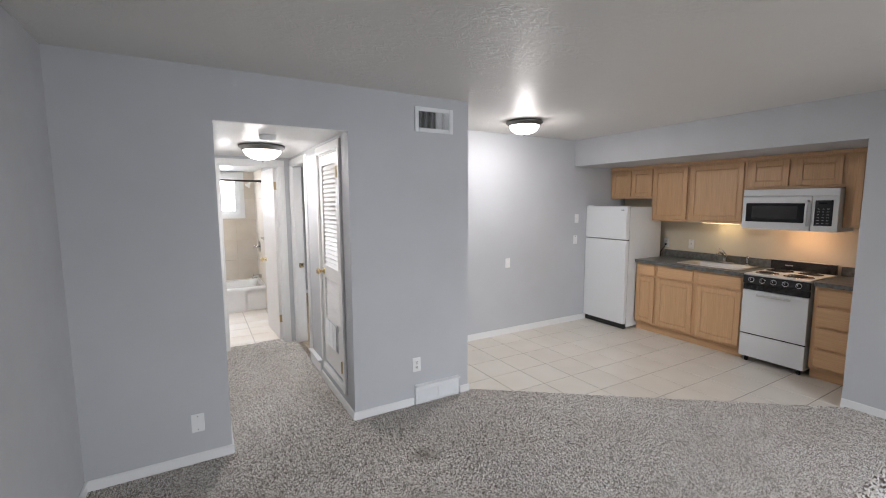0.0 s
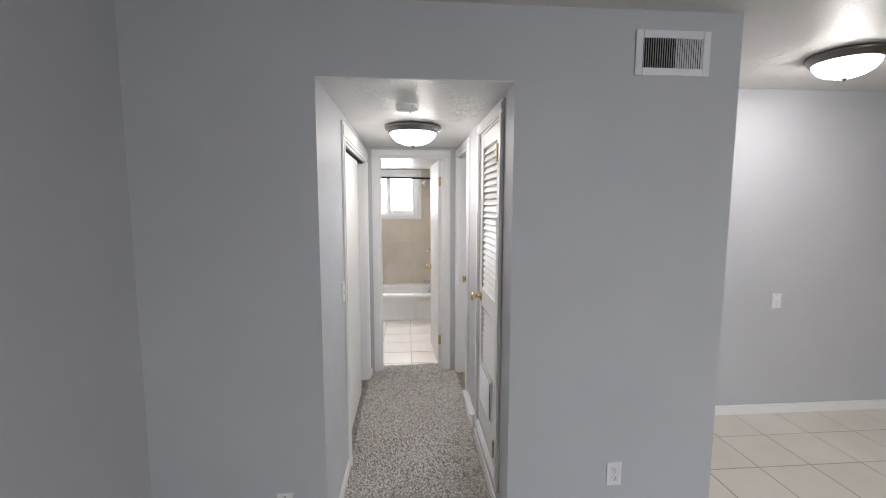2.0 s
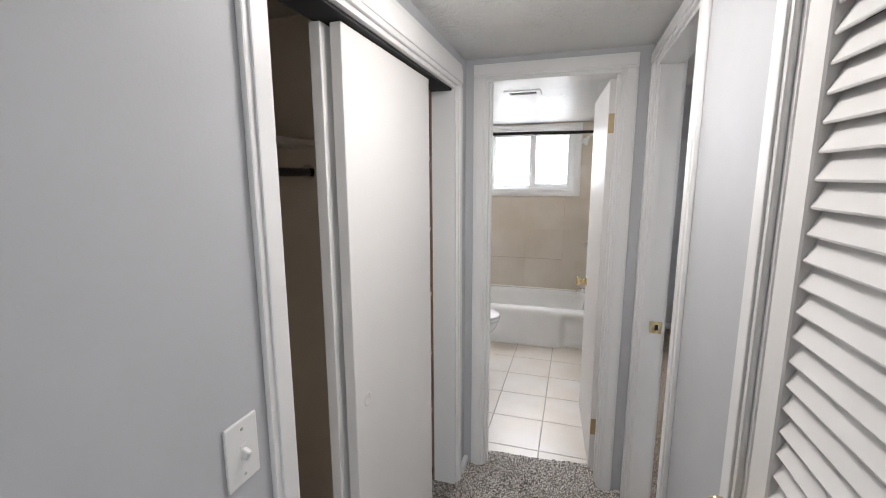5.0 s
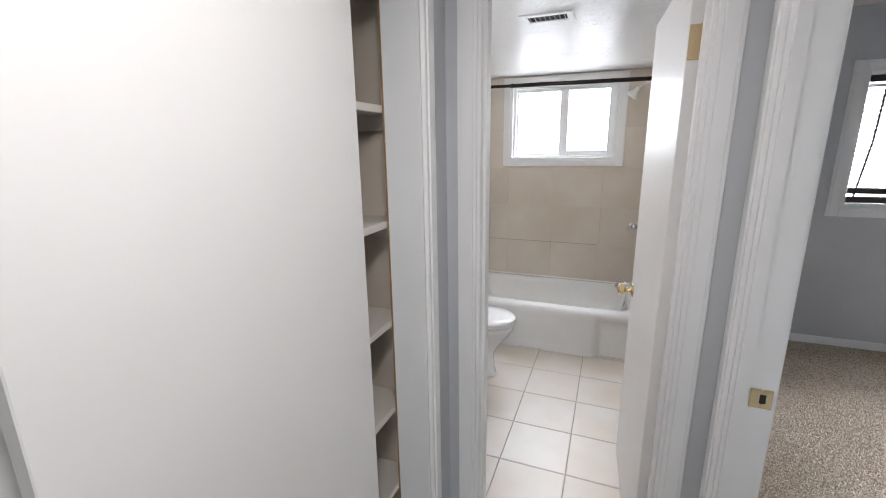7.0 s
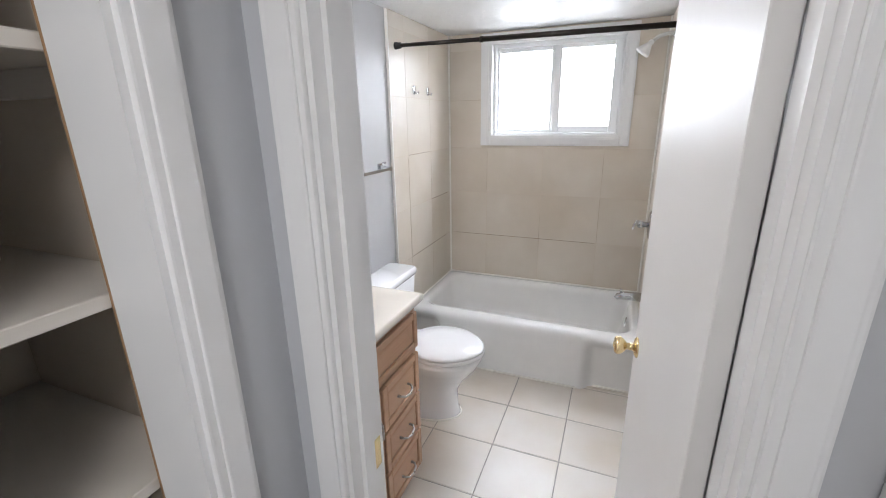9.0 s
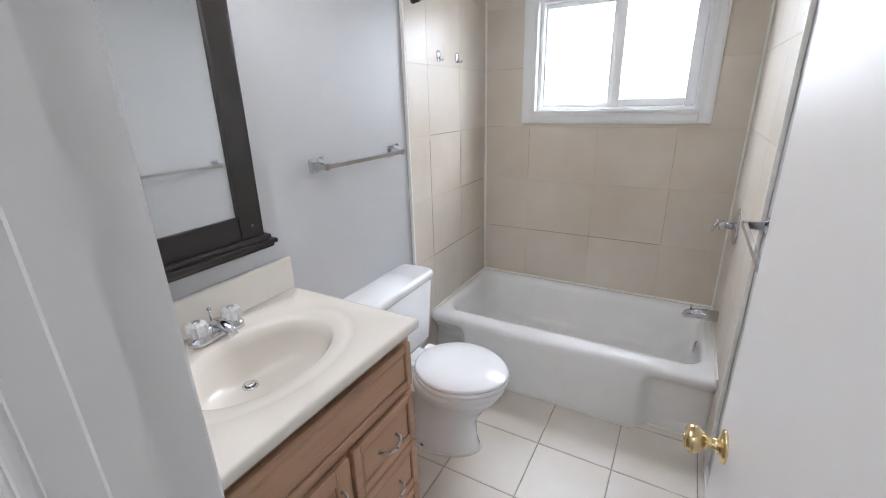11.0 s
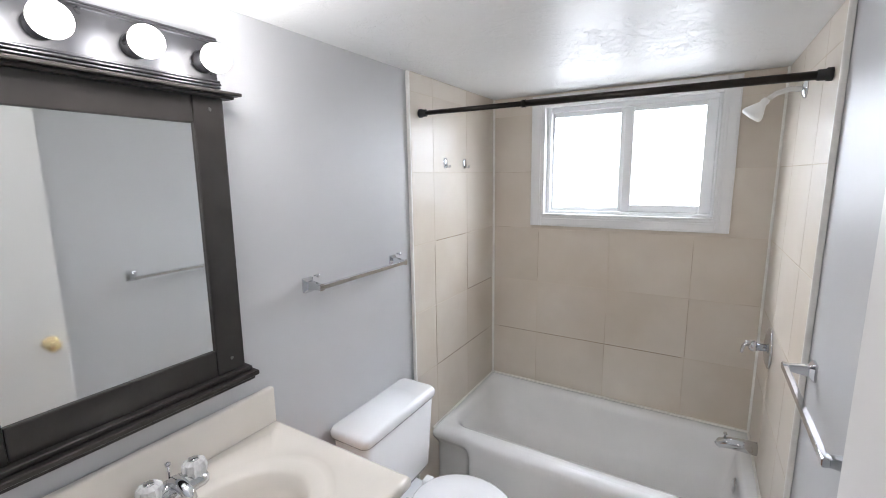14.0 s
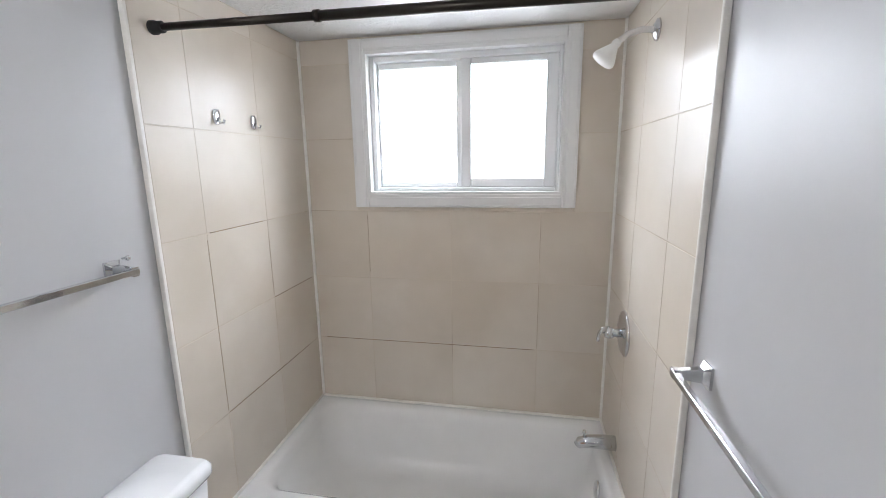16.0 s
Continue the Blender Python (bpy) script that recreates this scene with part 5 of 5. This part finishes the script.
part("tub_drain", moved(lathe([(0.03, 0), (0.03, 0.003), (0.02, 0.002), (0, 0.001)], 24), pose(TX1 - 0.34, 7.83, 0.066)), CHROME, tb, "chrome drain", True)
for dims in ((TX0 + 0.01, TX1 - 0.01, TB - 0.012, TB + 0.002), (TX0, TX0 + 0.011, TF, TB), (TX1 - 0.011, TX1, TF, TB)):
    part("caulk_bead", box(*dims, TZ - 0.004, TZ + 0.008, 0.003), CAULK, tb, "white caulk bead")
part("caulk_bead", box(TX0 + 0.26, TX1 - 0.33, TF - 0.020, TF - 0.009, 0.0005, 0.010, 0.003), CAULK, tb, "white caulk bead at the floor")
for a, b in ((TX0 + 0.01, TX0 + 0.17), (TX1 - 0.24, TX1 - 0.002)):
    part("caulk_bead", box(a, b, TF + 0.038, TF + 0.05, 0.0005, 0.012, 0.003), CAULK, tb, "white caulk bead at the floor")

sp = thing("tub_spout", "chrome tub spout on the tiled wall", "faucet", pose(0.725, 7.90, 0.448))
part("body", tube([(0, 0, 0), (-0.05, 0, 0.001), (-0.105, 0, -0.002), (-0.138, 0, -0.012), (-0.146, 0, -0.024)], [0.030, 0.029, 0.026, 0.022, 0.017], 20), CHROME, sp, "", True)
part("diverter", moved(lathe([(0.006, 0), (0.004, 0.014), (0.008, 0.018), (0.007, 0.026), (0, 0.028)], 14), pose(-0.122, 0, 0.018)), CHROME, sp, "", True)
vl = thing("shower_valve", "chrome single-lever shower valve with round plate", "faucet", pose(0.724, 7.88, 0.935, 0, 0, -90))
part("escutcheon", moved(lathe([(0.088, 0), (0.086, 0.006), (0.07, 0.012), (0.03, 0.018), (0, 0.018)], 40), pose(0, 0, 0, 90, 0, 0)), CHROME, vl, "", True)
part("hub", moved(lathe([(0.016, 0.015), (0.016, 0.040), (0.022, 0.045), (0.024, 0.060), (0.018, 0.072), (0, 0.075)], 24), pose(0, 0, 0, 90, 0, 0)), CHROME, vl, "", True)
part("lever", tube([(0, -0.055, 0.012), (0.003, -0.078, 0.012), (0.006, -0.092, -0.004), (0.008, -0.097, -0.034)], [0.014, 0.012, 0.008, 0.006], 14), CHROME, vl, "", True)
sw = thing("shower_fixture", "shower arm with a small white shower head", "shower head", pose(0.724, 7.75, 1.972))
part("flange", moved(lathe([(0.033, 0), (0.031, 0.006), (0.016, 0.014), (0, 0.014)], 28), pose(0, 0, 0, 0, -90, 0)), CHROME, sw, "", True)
part("arm", tube([(0, 0, 0), (-0.045, 0, 0.004), (-0.085, 0, -0.006), (-0.115, 0, -0.028)], 0.0095, 14), plain("pale_shower_arm", (0.75, 0.73, 0.70), 0.25), sw, "pale shower arm", True)
part("head", moved(lathe([(0.013, 0.0), (0.017, -0.012), (0.015, -0.022), (0.022, -0.035), (0.042, -0.07), (0.045, -0.082), (0.040, -0.09), (0, -0.092)], 28), pose(-0.112, 0, -0.024, 0, 38, 0) @ Matrix.Scale(0.85, 4)), PLASTIC, sw, "white plastic shower head", True)

rd = thing("shower_rod", "dark bronze tension curtain rod over the tub", "curtain rod", pose(0, 7.375, 1.960, 0, 0.55, 0))
part("thin_tube", tube([(-0.70, 0, 0), (-0.2, 0, 0)], 0.0105, 18), ROD, rd, "", True)
part("thick_tube", tube([(-0.205, 0, 0), (0.715, 0, 0)], 0.0130, 18), ROD, rd, "", True)
for x, s in ((-0.7045, 1), (0.7235, -1)):
    part("end_cap", moved(lathe([(0.019, 0), (0.019, 0.012), (0.016, 0.016), (0.016, 0.034), (0.013, 0.036), (0, 0.036)], 24), pose(x, 0, 0, 0, 90 * s, 0)), BLACK_MATT, rd, "black rubber end cap", True)
part("joint_ring", moved(lathe([(0.0150, -0.008), (0.0150, 0.008)], 20), pose(-0.205, 0, 0, 0, 90, 0)), ROD, rd, "", True)


# ---------------------------------------------------------------- tiles, last
def tile_mesh(w, h, d, bevel=0.0025):
    """A slab tile from its corner, face up, with eased upper edges."""
    b = bevel
    pts = [[(0, 0, -d), (w, 0, -d), (w, h, -d), (0, h, -d)], [(0, 0, -b), (w, 0, -b), (w, h, -b), (0, h, -b)], [(b, b, 0), (w - b, b, 0), (w - b, h - b, 0), (b, h - b, 0)]]
    return loft(pts)


def tile_field(parent, material, xs, ys, gap, turn, rng, keep=None, d=0.008):
    """Tiles between the seam lines xs and ys, placed by the matrix turn; alike sizes share a mesh."""
    cache = {}
    for a, b in zip(xs, xs[1:]):
        for c, e in zip(ys, ys[1:]):
            if keep and not keep(a, b, c, e):
                continue
            w, h = round(b - a - gap, 4), round(e - c - gap, 4)
            if w < 0.01 or h < 0.01:
                continue
            if (w, h) not in cache:
                cache[w, h] = finish("tile", tile_mesh(w, h, d, 0.0025 if d > 0.007 else 0.0008), material)
            t = new("tile", cache[w, h])
            t.parent = parent
            t.matrix_basis = turn @ pose(a + gap / 2, c + gap / 2, 0.0 if d < 0.007 else rng.uniform(-0.0003, 0.0003), 0, 0, 0)


rng = random.Random(4)
fk = solid("floor_kitchen", box(1.82, 5.30, 1.45, 4.57, -0.02, -0.0025), GROUT, "cream ceramic tile floor of the kitchen", "floor", kind="structure")
kx = [1.825] + [3.541 + 0.3420 * i for i in range(-5, 5)] + [5.295]
ky = [1.455] + [2.547 + 0.3450 * i for i in range(-3, 6)] + [4.569]
tile_field(fk, TILE_K, kx, ky, 0.005, Matrix.Identity(4), rng, lambda a, b, c, e: (b - 1.84) * 1.79 + (e - 3.45) * 2.41 > -0.05 and a < 4.80)
fb = solid("floor_bath", box(-0.72, 0.738, 5.69, 8.0, -0.02, -0.0025), GROUT_B, "cream ceramic tile floor of the bathroom", "floor", kind="structure")
tile_field(fb, TILE_B, [-0.719, -0.599] + [-0.274 + 0.3255 * i for i in range(0, 4)] + [0.737], [5.70] + [5.822 + 0.3235 * i for i in range(0, 7)], 0.005, Matrix.Identity(4), rng)

zs = [0.36, 0.70, 1.03, 1.362, 1.70, 2.03, 2.138]
sn = wall("tile_wall_north", -0.72, 0.738, 8.1968, 8.2145, 0.0, 2.139, GROUT_W, (-0.388, 0.498, 1.441, 2.075), "beige ceramic tile wall behind the tub")
tile_field(sn, TILE_W, [-0.706, -0.406, 0.003, 0.412, 0.726], zs[:4], 0.003, pose(0, 8.196, 0, 90, 0, 0), rng, None, 0.006)
tile_field(sn, TILE_W, [-0.706, -0.45], zs[3:], 0.003, pose(0, 8.196, 0, 90, 0, 0), rng, None, 0.006)
tile_field(sn, TILE_W, [0.55, 0.726], zs[3:], 0.003, pose(0, 8.196, 0, 90, 0, 0), rng, None, 0.006)
tile_field(sn, TILE_W, [-0.45, 0.55], [1.362, 1.385], 0.003, pose(0, 8.196, 0, 90, 0, 0), rng, None, 0.006)
tile_field(sn, TILE_W, [-0.45, 0.55], [2.124, 2.138], 0.001, pose(0, 8.196, 0, 90, 0, 0), rng, None, 0.006)
sww = solid("tile_wall_west", box(-0.7195, -0.7058, 7.30, 8.1968, 0.0, 2.139), GROUT_W, "beige ceramic tile wall at the tub's end", "wall", kind="structure")
tile_field(sww, TILE_W, [7.30, 7.485, 7.832, 8.196], [0.02] + zs[:5] + [2.055, 2.138], 0.003, Matrix(((0, 0, 1, -0.705), (1, 0, 0, 0), (0, 1, 0, 0), (0, 0, 0, 1))), rng, None, 0.006)
se = solid("tile_wall_east", box(0.7258, 0.7375, 7.29, 8.1968, 0.0, 2.139), GROUT_W, "beige ceramic tile wall with the shower valve", "wall", kind="structure")
tile_field(se, TILE_W, [-8.196, -7.86, -7.50, -7.29], [0.02] + zs[:5] + [2.03, 2.138], 0.003, Matrix(((0, 0, -1, 0.725), (-1, 0, 0, 0), (0, 1, 0, 0), (0, 0, 0, 1))), rng, None, 0.006)
FAINT_JOINT = plain("faint_tan_joint", (0.47, 0.385, 0.29), 0.8, vary=0.2, scale=25)
JOINT = plain("brown_stained_joint", (0.30, 0.22, 0.145), 0.8, vary=0.35, scale=25)
for a, b in ((-0.66, -0.36), (-0.355, 0.05), (0.055, 0.40)):
    part("stained_joint", box(a, b, 8.1952, 8.1966, 0.6985, 0.7012), JOINT, sn, "brown stained tile joint")
part("stained_joint", box(-0.4072, -0.4048, 8.1952, 8.1966, 1.06, 1.34), FAINT_JOINT, sn, "brown stained tile joint")
part("stained_joint", box(0.4108, 0.4132, 8.1952, 8.1966, 0.71, 1.02), FAINT_JOINT, sn, "brown stained tile joint")
for a, b, z in ((7.49, 8.09, 0.70), (7.835, 8.16, 1.03), (7.50, 7.80, 1.362)):
    part("stained_joint", box(-0.7056, -0.7042, a, b, z - 0.0015, z + 0.0014), JOINT, sww, "brown stained tile joint")
for y, a, b in ((7.485, 0.71, 1.34), (7.832, 1.04, 1.30)):
    part("stained_joint", box(-0.7056, -0.7042, y - 0.0013, y + 0.0013, a, b), FAINT_JOINT, sww, "brown stained tile joint")
for x, y in ((-0.7195, 7.288), (0.7375, 7.278)):
    s = 1 if x < 0 else -1
    solid("tile_edge_trim", box(x, x + s * 0.017, y, y + 0.011, 0.0, 2.139, 0.004, 2), CAULK, "white rounded edge trim of the tile wall", "trim", kind="structure")
for x in (-0.704, 0.724):
    solid("corner_caulk", box(x - 0.009, x + 0.009, 8.183, 8.197, TZ, 2.139, 0.004), CAULK, "white caulk line in the tile corner", "trim", kind="structure")


# ---------------------------------------------------------------- carpet pile, as many small tufts
def inside(x, y):
    """True where the grey carpet lies."""
    hall = (x > -0.008) & (x < 0.808) & (y > 3.44) & (y < 5.60)
    sill = (x > 0.102) & (x < 0.678) & (y >= 5.59) & (y < 5.72 + 0.045 * (x - 0.085) / 0.61)
    room = (x > -0.75) & (y < 3.436) & ((x - 1.84) * 1.81 + (y - 3.47) * 2.41 < 0.0)
    return hall | sill | room


def pile(name, parent, material, x0, x1, y0, y1, pitch, where, seed, z):
    r = np.random.default_rng(seed)
    gx, gy = np.meshgrid(np.arange(x0, x1, pitch), np.arange(y0, y1, pitch))
    px = gx.ravel() + r.uniform(-0.5, 0.5, gx.size) * pitch
    py = gy.ravel() + r.uniform(-0.5, 0.5, gx.size) * pitch
    ok = where(px, py)
    px, py = px[ok], py[ok]
    k = len(px)
    wide, tall = r.uniform(0.40, 0.72, k) * pitch, r.uniform(0.8, 1.6, k) * pitch
    turn, lean, to = r.uniform(0, 6.283, k), r.uniform(0.0, 0.008, k), r.uniform(0, 6.283, k)
    v = np.zeros((k, 5, 3))
    for i in range(4):
        a = turn + i * math.pi / 2
        v[:, i, 0], v[:, i, 1], v[:, i, 2] = px + wide * np.cos(a), py + wide * np.sin(a), z + tall * 0.28
    v[:, 4, 0], v[:, 4, 1], v[:, 4, 2] = px + lean * np.cos(to), py + lean * np.sin(to), z + tall
    base = np.arange(k)[:, None, None] * 5
    f = (base + np.array([[0, 1, 4], [1, 2, 4], [2, 3, 4], [3, 0, 4]])[None]).reshape(-1, 3)
    me = bpy.data.meshes.new(name)
    me.from_pydata(v.reshape(-1, 3).tolist(), [], f.tolist())
    me.materials.append(material)
    me.shade_smooth()
    ob = new(name, me)
    ob.parent = parent
    return tagged(ob, "short twisted cut-pile carpet tufts", kind="stuff")


def tuft_mat(name, dark, mid, lite):
    m, n, l, p = nodes_of(name)
    g = n.new("ShaderNodeNewGeometry")
    c = ramp(n, l, g.outputs["Random Per Island"], (0.20, dark), (0.40, mid), (0.9, lite))
    c = mix_rgb(n, l, 0.6, c, ramp(n, l, noise_tex(n, l, 2.0, 5), (0.32, (0.80, 0.765, 0.73)), (0.62, (1.0, 1.0, 1.0))), "MULTIPLY")
    geo = n.new("ShaderNodeNewGeometry")
    spot = n.new("ShaderNodeVectorMath")
    spot.operation = "DISTANCE"
    l.new(geo.outputs["Position"], spot.inputs[0])
    spot.inputs[1].default_value = STAIN
    far = n.new("ShaderNodeMath")
    far.operation = "MULTIPLY_ADD"
    l.new(noise_tex(n, l, 22, 3), far.inputs[0])
    far.inputs[1].default_value = 0.16
    l.new(spot.outputs["Value"], far.inputs[2])
    c = mix_rgb(n, l, 1.0, c, ramp(n, l, far.outputs[0], (0.08, (0.50, 0.46, 0.42)), (0.21, (1.0, 1.0, 1.0))), "MULTIPLY")
    l.new(c, p.inputs["Base Color"])
    p.inputs["Roughness"].default_value = 0.95
    p.inputs["Specular IOR Level"].default_value = 0.1
    return m


STAIN = (1.067, 2.80, 0.015)
TUFT = tuft_mat("grey_carpet_tufts", (0.14, 0.115, 0.095), (0.80, 0.75, 0.69), (0.99, 0.97, 0.94))
TUFT_BED = tuft_mat("tan_carpet_tufts", (0.40, 0.32, 0.245), (0.56, 0.47, 0.375), (0.68, 0.59, 0.49))
pile("carpet_pile", bpy.data.objects["floor_carpet"], TUFT, -0.75, 4.25, 1.25, 5.78, 0.0060, inside, 5, 0.009)
pile("carpet_pile", bpy.data.objects["floor_carpet"], TUFT, -0.75, 4.24, -1.78, 1.25, 0.014, lambda x, y: y < 1.25, 7, 0.009)
pile("carpet_pile", bpy.data.objects["floor_bedroom"], TUFT_BED, 2.9, 4.49, 4.72, 8.23, 0.014, lambda x, y: x > 2.9, 8, 0.009)
pile("carpet_pile", bpy.data.objects["floor_bedroom"], TUFT_BED, 0.86, 2.9, 4.9, 8.23, 0.0075, lambda x, y: x > 0.86, 6, 0.009)
